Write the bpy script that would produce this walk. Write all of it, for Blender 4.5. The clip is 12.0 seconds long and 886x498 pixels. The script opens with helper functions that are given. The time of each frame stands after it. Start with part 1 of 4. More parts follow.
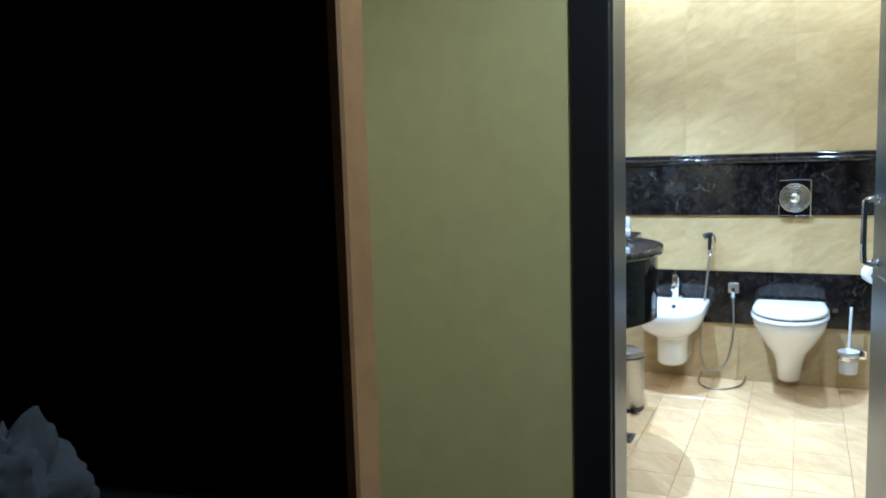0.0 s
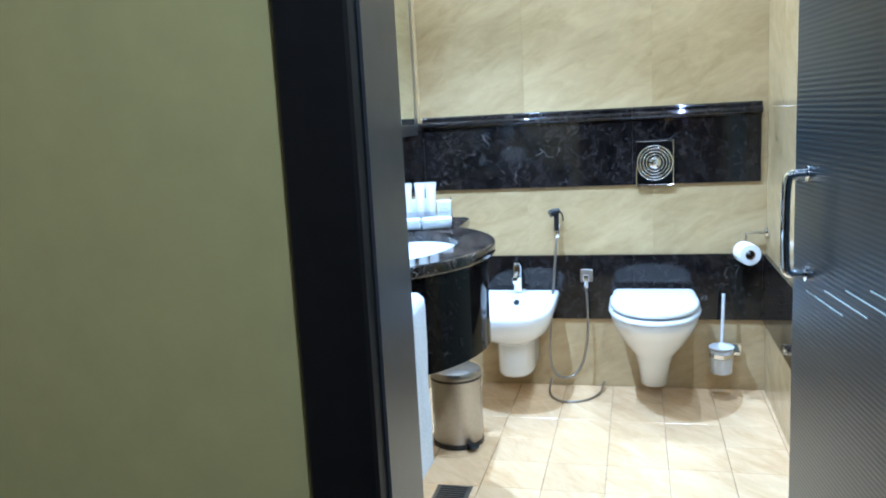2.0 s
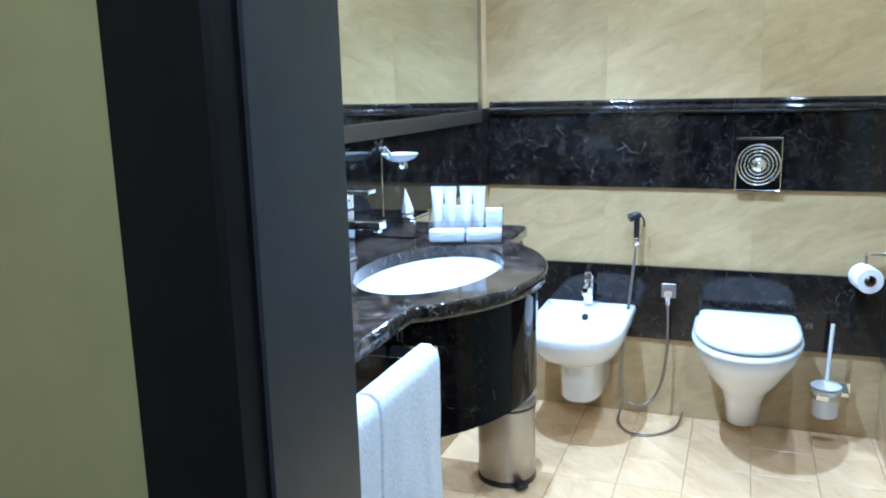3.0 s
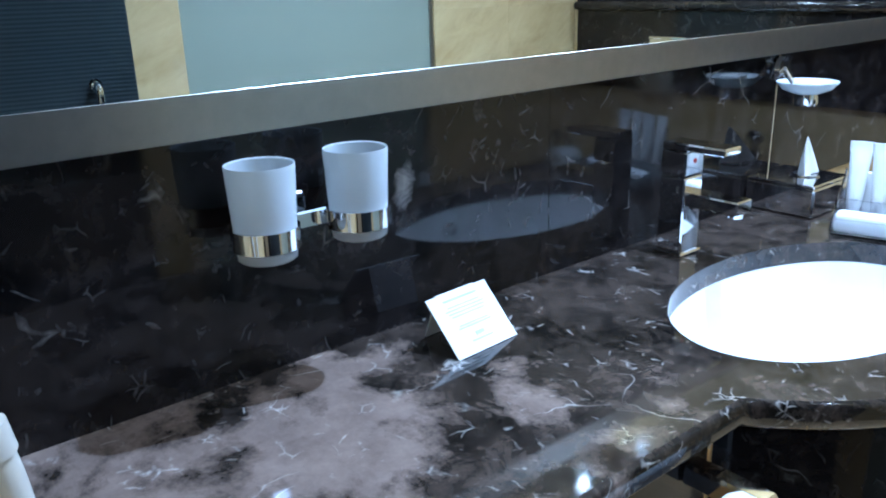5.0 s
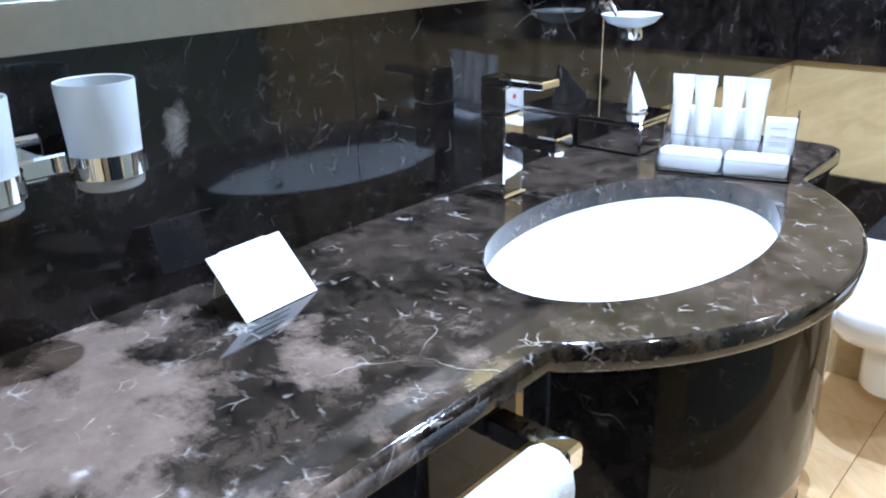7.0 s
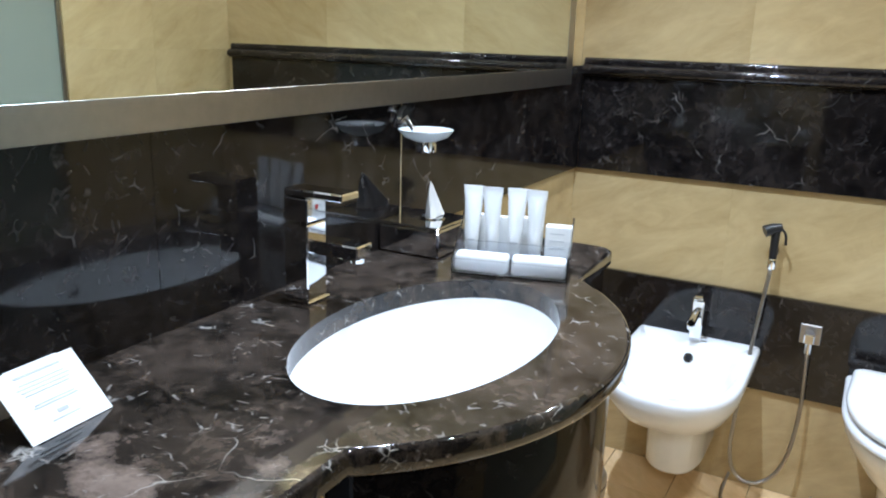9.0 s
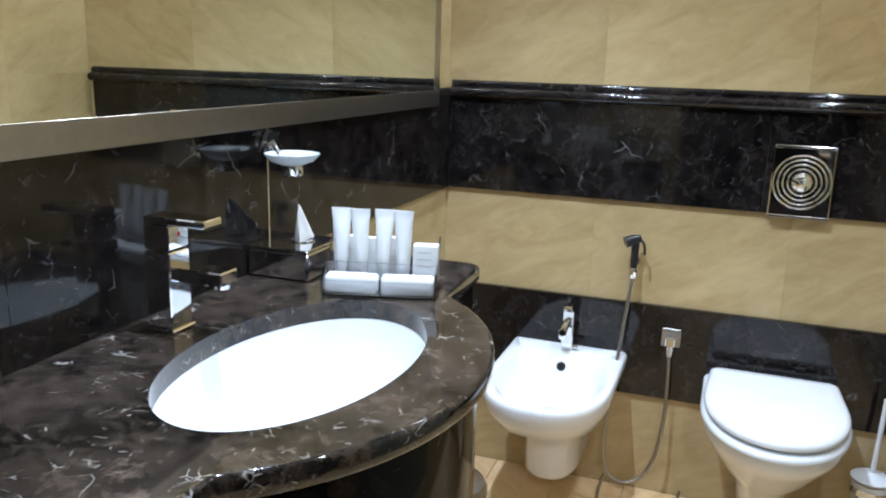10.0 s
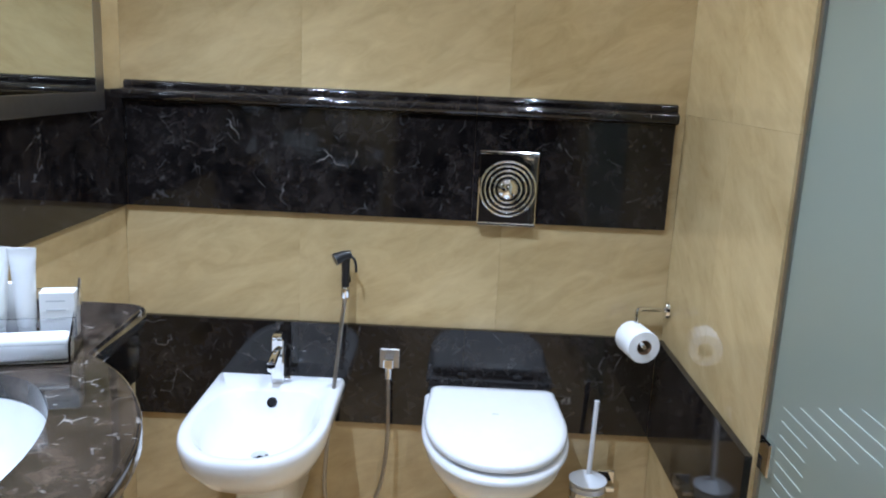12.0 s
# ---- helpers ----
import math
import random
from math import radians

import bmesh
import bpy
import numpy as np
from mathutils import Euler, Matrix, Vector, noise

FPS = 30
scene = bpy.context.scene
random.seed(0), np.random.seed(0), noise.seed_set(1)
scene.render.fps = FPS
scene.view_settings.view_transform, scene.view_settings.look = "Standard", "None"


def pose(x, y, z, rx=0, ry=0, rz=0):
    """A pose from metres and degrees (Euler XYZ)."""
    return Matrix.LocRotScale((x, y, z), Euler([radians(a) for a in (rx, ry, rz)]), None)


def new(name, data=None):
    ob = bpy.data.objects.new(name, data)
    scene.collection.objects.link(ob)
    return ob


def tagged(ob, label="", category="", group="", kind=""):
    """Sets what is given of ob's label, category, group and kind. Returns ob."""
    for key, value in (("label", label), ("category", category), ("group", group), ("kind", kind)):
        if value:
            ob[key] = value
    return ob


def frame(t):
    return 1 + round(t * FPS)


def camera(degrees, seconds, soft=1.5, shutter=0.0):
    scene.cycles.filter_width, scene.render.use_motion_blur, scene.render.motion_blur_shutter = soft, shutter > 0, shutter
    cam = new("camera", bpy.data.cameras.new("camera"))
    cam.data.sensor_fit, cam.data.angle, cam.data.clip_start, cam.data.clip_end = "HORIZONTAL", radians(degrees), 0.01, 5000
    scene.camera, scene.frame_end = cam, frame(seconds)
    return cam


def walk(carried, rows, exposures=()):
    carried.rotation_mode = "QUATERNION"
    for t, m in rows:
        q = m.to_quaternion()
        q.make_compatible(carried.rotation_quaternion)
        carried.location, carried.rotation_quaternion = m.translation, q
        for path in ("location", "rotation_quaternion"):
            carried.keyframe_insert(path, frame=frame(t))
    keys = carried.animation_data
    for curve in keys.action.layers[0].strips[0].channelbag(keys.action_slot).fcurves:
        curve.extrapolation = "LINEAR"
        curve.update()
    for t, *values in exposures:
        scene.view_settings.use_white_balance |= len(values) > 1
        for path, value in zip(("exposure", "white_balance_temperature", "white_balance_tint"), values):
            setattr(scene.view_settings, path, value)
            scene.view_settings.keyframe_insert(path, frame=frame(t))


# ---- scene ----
cam = camera(58.2, 12.0, soft=2.0)
# seconds, place, yaw, pitch, roll
ROWS = [
    (0.0, 1.000, -4.356, 1.203, 24.18, -6.42, 1.68),
    (0.5, 1.004, -4.153, 1.208, 22.52, -6.85, 2.62),
    (1.0, 0.990, -3.896, 1.203, 21.54, -7.80, 0.21),
    (1.5, 0.891, -3.629, 1.213, 12.61, -8.44, 2.29),
    (2.0, 0.897, -3.363, 1.194, 13.45, -9.51, 2.97),
    (2.5, 0.925, -3.164, 1.229, 16.20, -10.85, 1.83),
    (4.5, 0.771, -2.398, 1.259, 40.18, -14.00, 2.50),
    (5.0, 0.719, -2.331, 1.251, 50.51, -18.57, 1.60),
    (5.5, 0.718, -2.271, 1.197, 60.39, -25.39, 1.84),
    (6.0, 0.715, -2.240, 1.204, 49.92, -24.58, 0.86),
    (6.5, 0.719, -2.224, 1.201, 44.56, -24.06, 0.89),
    (7.0, 0.724, -2.213, 1.206, 41.52, -21.67, 1.29),
    (7.5, 0.745, -2.224, 1.216, 37.37, -20.36, 0.07),
    (9.5, 0.777, -2.237, 1.245, 25.25, -13.81, -1.61),
    (10.0, 0.799, -2.242, 1.248, 20.29, -13.49, -1.54),
    (10.5, 0.803, -2.237, 1.244, 13.87, -13.57, -1.51),
    (11.0, 0.795, -2.210, 1.244, 6.51, -13.40, -2.46),
    (11.5, 0.802, -2.139, 1.234, 3.64, -14.12, -1.81),
    (12.0, 0.828, -2.004, 1.235, 1.03, -12.36, -2.64),
]
# seconds, stops, kelvin, tint
EXPO = [(0.0, 0.85, 4250, 3), (2.5, 0.8, 4050, 7), (4.5, 0.35, 4150, 8), (5.5, 0.65, 4150, 11), (6.0, 0.88, 4250, 13), (7.5, 0.58, 4800, 11), (9.5, 0.15, 5000, 9), (12.0, 0.0, 4800, 12)]
walk(cam, [(t, pose(x, y, z, 90 + pitch, roll, yaw)) for t, x, y, z, yaw, pitch, roll in ROWS], EXPO)

# ---- light ----
CEIL = 2.45
world = bpy.data.worlds.new("world")
scene.world = world
world.use_nodes = True
world.node_tree.nodes["Background"].inputs[0].default_value = (0.9, 0.95, 1.0, 1)
world.node_tree.nodes["Background"].inputs[1].default_value = 0.01


def lamp(name, x, y, z, watts, radius, cone, colour, blend=0.5):
    data = bpy.data.lights.new(name, "SPOT")
    data.energy, data.shadow_soft_size, data.color = watts, radius, colour
    data.spot_size, data.spot_blend = radians(cone), blend
    ob = new(name, data)
    ob.location = (x, y, z)
    return ob


WARM = (1.0, 0.95, 0.86)
COOL = (0.94, 0.97, 1.0)
DOWNLIGHTS = [(0.28, -0.20), (1.13, -0.17), (0.30, -1.20), (1.20, -1.39)]
lamp("spot_bidet", 0.28, -0.20, CEIL - 0.03, 36, 0.014, 125, WARM)
lamp("spot_toilet", 1.13, -0.17, CEIL - 0.03, 42, 0.014, 125, WARM)
lamp("spot_basin", 0.30, -1.20, CEIL - 0.03, 112, 0.014, 108, COOL)
lamp("spot_entry", 1.20, -1.39, CEIL - 0.03, 38, 0.02, 125, WARM)
lamp("spot_shower", 1.85, -1.15, CEIL - 0.03, 25, 0.04, 140, COOL)
lamp("spot_hall", 1.30, -3.60, CEIL - 0.03, 84, 0.06, 160, (1.0, 0.93, 0.80))

# ---- materials ----


def mat(name):
    m = bpy.data.materials.new(name)
    m.use_nodes = True
    nt = m.node_tree
    return m, nt, nt.nodes["Principled BSDF"]


def nd(nt, kind, **inputs):
    n = nt.nodes.new(kind)
    for key, val in inputs.items():
        n.inputs[key.replace("_", " ")].default_value = val
    return n


def ramp(nt, src, stops):
    r = nt.nodes.new("ShaderNodeValToRGB")
    el = r.color_ramp.elements
    while len(el) < len(stops):
        el.new(0.5)
    for e, (p, c) in zip(el, stops):
        e.position, e.color = p, (*c, 1)
    nt.links.new(src, r.inputs[0])
    return r.outputs[0]


def place(nt, scale=(1, 1, 1), turn=(0, 0, 0), vary=0.0):
    """World position, scaled and turned, shifted per object by vary."""
    g = nt.nodes.new("ShaderNodeNewGeometry")
    m = nt.nodes.new("ShaderNodeMapping")
    m.vector_type = "TEXTURE"
    m.inputs["Scale"].default_value = [1 / a for a in scale]
    m.inputs["Rotation"].default_value = [radians(a) for a in turn]
    nt.links.new(g.outputs["Position"], m.inputs["Vector"])
    if vary:
        info = nt.nodes.new("ShaderNodeObjectInfo")
        mul = nt.nodes.new("ShaderNodeMath")
        mul.operation = "MULTIPLY"
        mul.inputs[1].default_value = vary
        nt.links.new(info.outputs["Random"], mul.inputs[0])
        comb = nt.nodes.new("ShaderNodeCombineXYZ")
        for k in range(3):
            nt.links.new(mul.outputs[0], comb.inputs[k])
        nt.links.new(comb.outputs[0], m.inputs["Location"])
    return m.outputs[0]


def noise_tex(nt, vec, scale, detail=6, rough=0.6, distort=0.0):
    n = nd(nt, "ShaderNodeTexNoise", Scale=scale, Detail=detail, Roughness=rough, Distortion=distort)
    nt.links.new(vec, n.inputs["Vector"])
    return n.outputs["Fac"]


def mixc(nt, fac, a, b, mode="MIX"):
    m = nt.nodes.new("ShaderNodeMix")
    m.data_type, m.blend_type = "RGBA", mode
    for sock, val in ((m.inputs[0], fac), (m.inputs[6], a), (m.inputs[7], b)):
        if isinstance(val, (int, float)):
            sock.default_value = val
        elif isinstance(val, tuple):
            sock.default_value = (*val, 1)
        else:
            nt.links.new(val, sock)
    return m.outputs[2]


def bump(nt, bsdf, src, strength, dist=0.002):
    b = nd(nt, "ShaderNodeBump", Strength=strength, Distance=dist)
    nt.links.new(src, b.inputs["Height"])
    nt.links.new(b.outputs[0], bsdf.inputs["Normal"])


def plain(name, colour, rough=0.5, metal=0.0, grain=0.08, size=40.0, relief=0.03, **more):
    m, nt, b = mat(name)
    v = place(nt)
    n = noise_tex(nt, v, size)
    n2 = noise_tex(nt, v, size / 9)
    dark = tuple(c * (1 - grain) for c in colour)
    lite = tuple(min(1, c * (1 + grain)) for c in colour)
    c = ramp(nt, n, [(0.3, dark), (0.7, lite)])
    c = mixc(nt, n2, c, mixc(nt, 1.0, c, tuple(1 - grain for _ in range(3)), "MULTIPLY"))
    nt.links.new(c, b.inputs["Base Color"])
    b.inputs["Roughness"].default_value, b.inputs["Metallic"].default_value = rough, metal
    if relief:
        bump(nt, b, n, relief)
    for k, val in more.items():
        b.inputs[k.replace("_", " ")].default_value = val
    return m


def dark_marble(name, cloud=(0.05, 0.035, 0.027), deep=(0.010, 0.008, 0.008), tan=None, veins=1.0, gate=0.58, vein=(0.46, 0.42, 0.36), gloss=0.5, fleck=1.0, bloom=None):
    """Polished dark brown marble with pale broken veins and flecks."""
    m, nt, b = mat(name)
    v = place(nt, vary=3.0)
    base = ramp(nt, noise_tex(nt, v, 9, 9, 0.68, 0.5), [(0.40, deep), (0.74, cloud)])
    base = mixc(nt, ramp(nt, noise_tex(nt, v, 30, 8, 0.75, 0.5), [(0.48, (0, 0, 0)), (0.78, (0.8,) * 3)]), base, tuple(c * 1.9 for c in cloud))
    col = base
    if tan:
        # paler brown clouds gather towards the near end of the slab
        sep = nt.nodes.new("ShaderNodeSeparateXYZ")
        geo = nt.nodes.new("ShaderNodeNewGeometry")
        nt.links.new(geo.outputs["Position"], sep.inputs[0])
        drift = nt.nodes.new("ShaderNodeMapRange")
        for k, val in zip(range(1, 5), (-1.55, -2.12, -0.13, 0.14)):
            drift.inputs[k].default_value = val
        nt.links.new(sep.outputs["Y"], drift.inputs[0])
        add = nt.nodes.new("ShaderNodeMath")
        add.operation = "ADD"
        nt.links.new(drift.outputs[0], add.inputs[0])
        nt.links.new(noise_tex(nt, v, 7.5, 11, 0.66, 0.15), add.inputs[1])
        patch = ramp(nt, add.outputs[0], [(0.52, (0, 0, 0)), (0.62, (0.9,) * 3)])
        col = mixc(nt, patch, col, mixc(nt, noise_tex(nt, v, 26, 6, 0.7), tuple(c * 0.4 for c in tan), tuple(c * 1.6 for c in tan)))
    warp = nt.nodes.new("ShaderNodeTexNoise")
    warp.inputs["Scale"].default_value, warp.inputs["Detail"].default_value = 5, 4
    nt.links.new(v, warp.inputs["Vector"])
    wv = nt.nodes.new("ShaderNodeVectorMath")
    wv.operation = "MULTIPLY_ADD"
    wv.inputs[1].default_value = (0.17, 0.17, 0.17)
    nt.links.new(warp.outputs["Color"], wv.inputs[0])
    nt.links.new(v, wv.inputs[2])
    for scale, width, seed, power, g in ((4, 0.004, 7, 0.6, gate + 0.03), (9, 0.012, 13, 0.55, gate + 0.02), (21, 0.04, 24, 0.7 * fleck, gate + 0.04), (44, 0.07, 31, 0.5 * fleck, gate + 0.03)):
        vo = nt.nodes.new("ShaderNodeTexVoronoi")
        vo.feature = "DISTANCE_TO_EDGE"
        vo.inputs["Scale"].default_value = scale
        nt.links.new(wv.outputs[0], vo.inputs["Vector"])
        line = ramp(nt, vo.outputs["Distance"], [(0.0, (1, 1, 1)), (width, (0, 0, 0))])
        shut = ramp(nt, noise_tex(nt, v, seed, 4, 0.6), [(g, (0, 0, 0)), (g + 0.12, (1, 1, 1))])
        f = mixc(nt, 1.0, line, shut, "MULTIPLY")
        f = mixc(nt, 1.0, f, (min(1.0, power * veins),) * 3, "MULTIPLY")
        col = mixc(nt, f, col, vein)
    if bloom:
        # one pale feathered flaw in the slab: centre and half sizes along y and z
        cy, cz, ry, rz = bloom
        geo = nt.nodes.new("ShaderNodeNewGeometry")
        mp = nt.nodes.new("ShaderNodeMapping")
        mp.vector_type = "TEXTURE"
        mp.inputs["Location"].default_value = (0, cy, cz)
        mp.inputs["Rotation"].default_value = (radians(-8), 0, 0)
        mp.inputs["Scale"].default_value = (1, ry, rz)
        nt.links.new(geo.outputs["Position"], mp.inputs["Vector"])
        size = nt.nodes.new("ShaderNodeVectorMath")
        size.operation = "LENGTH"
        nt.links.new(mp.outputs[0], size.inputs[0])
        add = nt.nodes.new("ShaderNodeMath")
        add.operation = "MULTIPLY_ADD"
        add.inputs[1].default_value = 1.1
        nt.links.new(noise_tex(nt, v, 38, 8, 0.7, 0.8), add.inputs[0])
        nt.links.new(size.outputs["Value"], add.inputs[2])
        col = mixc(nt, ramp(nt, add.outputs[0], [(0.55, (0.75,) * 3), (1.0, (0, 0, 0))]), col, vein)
    nt.links.new(col, b.inputs["Base Color"])
    r = ramp(nt, noise_tex(nt, v, 30), [(0.3, (0.04,) * 3), (0.8, (0.10,) * 3)])
    nt.links.new(r, b.inputs["Roughness"])
    b.inputs["Specular IOR Level"].default_value = gloss
    return m


def sand_tile(name, a, c, rough, turn=(0, 0, 0), stretch=(1.2, 1.2, 6)):
    """Beige stone with drifting diagonal streaks."""
    m, nt, b = mat(name)
    v = place(nt, stretch, turn, vary=5.0)
    big = noise_tex(nt, v, 1.6, 7, 0.6, 1.6)
    fine = noise_tex(nt, v, 6, 9, 0.66, 1.4)
    col = ramp(nt, big, [(0.30, a), (0.70, c)])
    col = mixc(nt, ramp(nt, fine, [(0.35, (0, 0, 0)), (0.75, (0.45,) * 3)]), col, tuple(min(1, x * 1.25) for x in c))
    info = nt.nodes.new("ShaderNodeObjectInfo")
    shade = ramp(nt, info.outputs["Random"], [(0, (0.93,) * 3), (1, (1, 1, 1))])
    col = mixc(nt, 1.0, col, shade, "MULTIPLY")
    nt.links.new(col, b.inputs["Base Color"])
    rr = ramp(nt, fine, [(0.2, (rough * 0.7,) * 3), (0.8, (rough * 1.3,) * 3)])
    nt.links.new(rr, b.inputs["Roughness"])
    bump(nt, b, fine, 0.02, 0.001)
    return m


def glass(name, colour=(1, 1, 1), rough=0.0, ior=1.45):
    m, nt, b = mat(name)
    b.inputs["Base Color"].default_value = (*colour, 1)
    b.inputs["Transmission Weight"].default_value = 1.0
    b.inputs["Roughness"].default_value = rough
    b.inputs["IOR"].default_value = ior
    return m


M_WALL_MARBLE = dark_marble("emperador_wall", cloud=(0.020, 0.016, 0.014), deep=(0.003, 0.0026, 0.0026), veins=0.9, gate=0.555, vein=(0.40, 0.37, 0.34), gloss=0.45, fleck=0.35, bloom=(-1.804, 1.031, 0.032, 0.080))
M_TOP_MARBLE = dark_marble("emperador_top", cloud=(0.066, 0.049, 0.036), deep=(0.006, 0.005, 0.004), tan=(0.20, 0.15, 0.115), veins=1.05, gate=0.553, vein=(0.62, 0.57, 0.50))
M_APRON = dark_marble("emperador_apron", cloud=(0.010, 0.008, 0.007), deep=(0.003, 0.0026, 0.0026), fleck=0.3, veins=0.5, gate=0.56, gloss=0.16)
M_SAND = sand_tile("sand_wall_tile", (0.35, 0.25, 0.105), (0.50, 0.385, 0.19), 0.14, (0, -24, 0), (1.3, 1.3, 3.4))
M_SAND_R = sand_tile("sand_wall_tile_side", (0.35, 0.25, 0.105), (0.50, 0.385, 0.19), 0.035, (32, 0, 0), (1.3, 1.3, 3.4))
M_FLOOR = sand_tile("sand_floor_tile", (0.60, 0.39, 0.17), (0.77, 0.57, 0.31), 0.16, (0, 0, 40), (4, 1.2, 1.2))
M_GROUT = plain("grout", (0.50, 0.40, 0.22), 0.8)
M_PORCELAIN = plain("porcelain", (0.82, 0.82, 0.81), 0.08, grain=0.015, relief=0.0)
M_SEAT = plain("seat_plastic", (0.80, 0.80, 0.79), 0.16, grain=0.015, relief=0.0)
M_CHROME = plain("chrome", (0.82, 0.83, 0.85), 0.05, 1.0, grain=0.03, relief=0.0)
M_STEEL = plain("brushed_steel", (0.44, 0.42, 0.385), 0.3, 1.0, grain=0.06, size=60, relief=0.02)
M_MIRROR = plain("mirror_silver", (0.86, 0.90, 0.86), 0.0, 1.0, grain=0.0, relief=0.0)
M_BLACK = plain("black_plastic", (0.012, 0.012, 0.013), 0.3)
M_RED = plain("red_enamel", (0.5, 0.03, 0.02), 0.4)
M_FROST = plain("frosted_tumbler", (0.74, 0.77, 0.77), 0.42, grain=0.02, Transmission_Weight=0.5)
M_FROST_CUP = plain("frosted_brush_cup", (0.86, 0.87, 0.87), 0.4, grain=0.02, Transmission_Weight=0.2)
M_ACRYL = glass("clear_acrylic", (0.97, 0.98, 1.0), 0.02, 1.45)
M_PAPER = plain("white_paper", (0.80, 0.80, 0.78), 0.7, grain=0.03, relief=0.02)
M_INK = plain("grey_ink", (0.50, 0.51, 0.51), 0.8)
M_TUBE = plain("white_tube_plastic", (0.84, 0.84, 0.82), 0.35, grain=0.02, relief=0.0)
M_TOWEL = plain("white_terry", (0.80, 0.81, 0.80), 0.95, grain=0.10, size=160, relief=0.8)
M_ETCH = plain("etched_frost", (0.50, 0.56, 0.50), 0.6, grain=0.05)
M_DRYER = plain("ivory_plastic", (0.52, 0.48, 0.39), 0.4, grain=0.03, relief=0.0)
M_CARD = plain("cardboard_core", (0.20, 0.12, 0.06), 0.9)
M_GREEN = plain("olive_wall_paint", (0.32, 0.275, 0.095), 0.75, grain=0.06, size=14, relief=0.06)
M_CREAM = plain("cream_wall_paint", (0.58, 0.45, 0.27), 0.75, grain=0.05, size=14, relief=0.06)
M_TRIMWOOD = plain("tan_wood_trim", (0.19, 0.10, 0.032), 0.5, grain=0.15, size=30)
# espresso wood; its near-black also paints unlit darkness on the hall walls
M_DARKWOOD_UNLIT = plain("espresso_wood_and_unlit_walls", (0.005, 0.0045, 0.0045), 0.5, grain=0.25, size=25, Specular_IOR_Level=0.2)
# lighter copy of the espresso, for the jamb side that catches bathroom light
M_REVEAL_LIT = plain("espresso_lit_side", (0.035, 0.034, 0.036), 0.32, grain=0.2, size=25)
M_CEIL = plain("ceiling_paint", (0.75, 0.74, 0.70), 0.9, grain=0.02)
M_CARPET = plain("dark_carpet", (0.05, 0.035, 0.025), 1.0, grain=0.3, size=120, relief=0.6)
# pale cloth; the near-black base puts the room's dimness into its colour
M_FABRIC = plain("pale_cloth_unlit", (0.012, 0.012, 0.012), 0.95, grain=0.15, size=60, relief=0.3)


def frosted_pane():
    m, nt, b = mat("etched_glass")
    b.inputs["Base Color"].default_value = (0.44, 0.475, 0.385, 1)
    b.inputs["Roughness"].default_value = 0.22
    t = nt.nodes.new("ShaderNodeBsdfTranslucent")
    t.inputs[0].default_value = (0.50, 0.52, 0.435, 1)
    mx = nt.nodes.new("ShaderNodeMixShader")
    mx.inputs[0].default_value = 0.55
    nt.links.new(b.outputs[0], mx.inputs[1])
    nt.links.new(t.outputs[0], mx.inputs[2])
    nt.links.new(mx.outputs[0], nt.nodes["Material Output"].inputs[0])
    return m


def ribbed_pane():
    """Frosted glass with fine horizontal ribs, coloured dark for the darkness it reflects."""
    m, nt, b = mat("darkened_ribbed_glass")
    v = place(nt)
    w = nd(nt, "ShaderNodeTexWave", Scale=34.0, Distortion=0.4, Detail=1.0)
    w.bands_direction = "Z"
    nt.links.new(v, w.inputs["Vector"])
    c = ramp(nt, w.outputs["Fac"], [(0.2, (0.006, 0.010, 0.012)), (0.8, (0.026, 0.033, 0.036))])
    nt.links.new(c, b.inputs["Base Color"])
    b.inputs["Roughness"].default_value = 0.3
    bump(nt, b, w.outputs["Fac"], 0.25, 0.001)
    return m


M_PANE = frosted_pane()
M_RIBBED = ribbed_pane()


def emitter(name, colour, strength):
    m, nt, b = mat(name)
    b.inputs["Emission Color"].default_value = (*colour, 1)
    b.inputs["Emission Strength"].default_value = strength
    return m


M_LAMP = emitter("lamp_lens", (1, 0.93, 0.82), 12)

# ---- mesh helpers ----


def part(name, bm, material, parent=None, label="", smooth=True, angle=35):
    me = bpy.data.meshes.new(name)
    bm.normal_update()
    bm.to_mesh(me)
    bm.free()
    me.materials.append(material)
    if smooth:
        me.shade_smooth()
        me.set_sharp_from_angle(angle=radians(angle))
    ob = new(name, me)
    if parent:
        ob.parent = parent
    if label:
        ob["label"] = label
    return ob


def thing(name, m, label, category, group="", kind=""):
    ob = new(name)
    ob.matrix_world = m
    ob.empty_display_size = 0.05
    return tagged(ob, label, category, group, kind)


def box(x0, y0, z0, x1, y1, z1, bev=0.0, seg=2, bm=None):
    own = bmesh.new()
    bmesh.ops.create_cube(own, size=1)
    for vv in own.verts:
        vv.co = Vector(((x0 + x1) / 2 + vv.co.x * (x1 - x0), (y0 + y1) / 2 + vv.co.y * (y1 - y0), (z0 + z1) / 2 + vv.co.z * (z1 - z0)))
    if bev:
        seg = 1 if bev <= 0.004 else seg
        bmesh.ops.bevel(own, geom=own.edges[:], offset=bev, segments=seg, affect="EDGES", profile=0.5)
    return join(bm, own)


def join(bm, own, m=None):
    if m is not None:
        own.transform(m)
    if bm is None:
        return own
    tmp = bpy.data.meshes.new("tmp")
    own.to_mesh(tmp)
    own.free()
    bm.from_mesh(tmp)
    bpy.data.meshes.remove(tmp)
    return bm


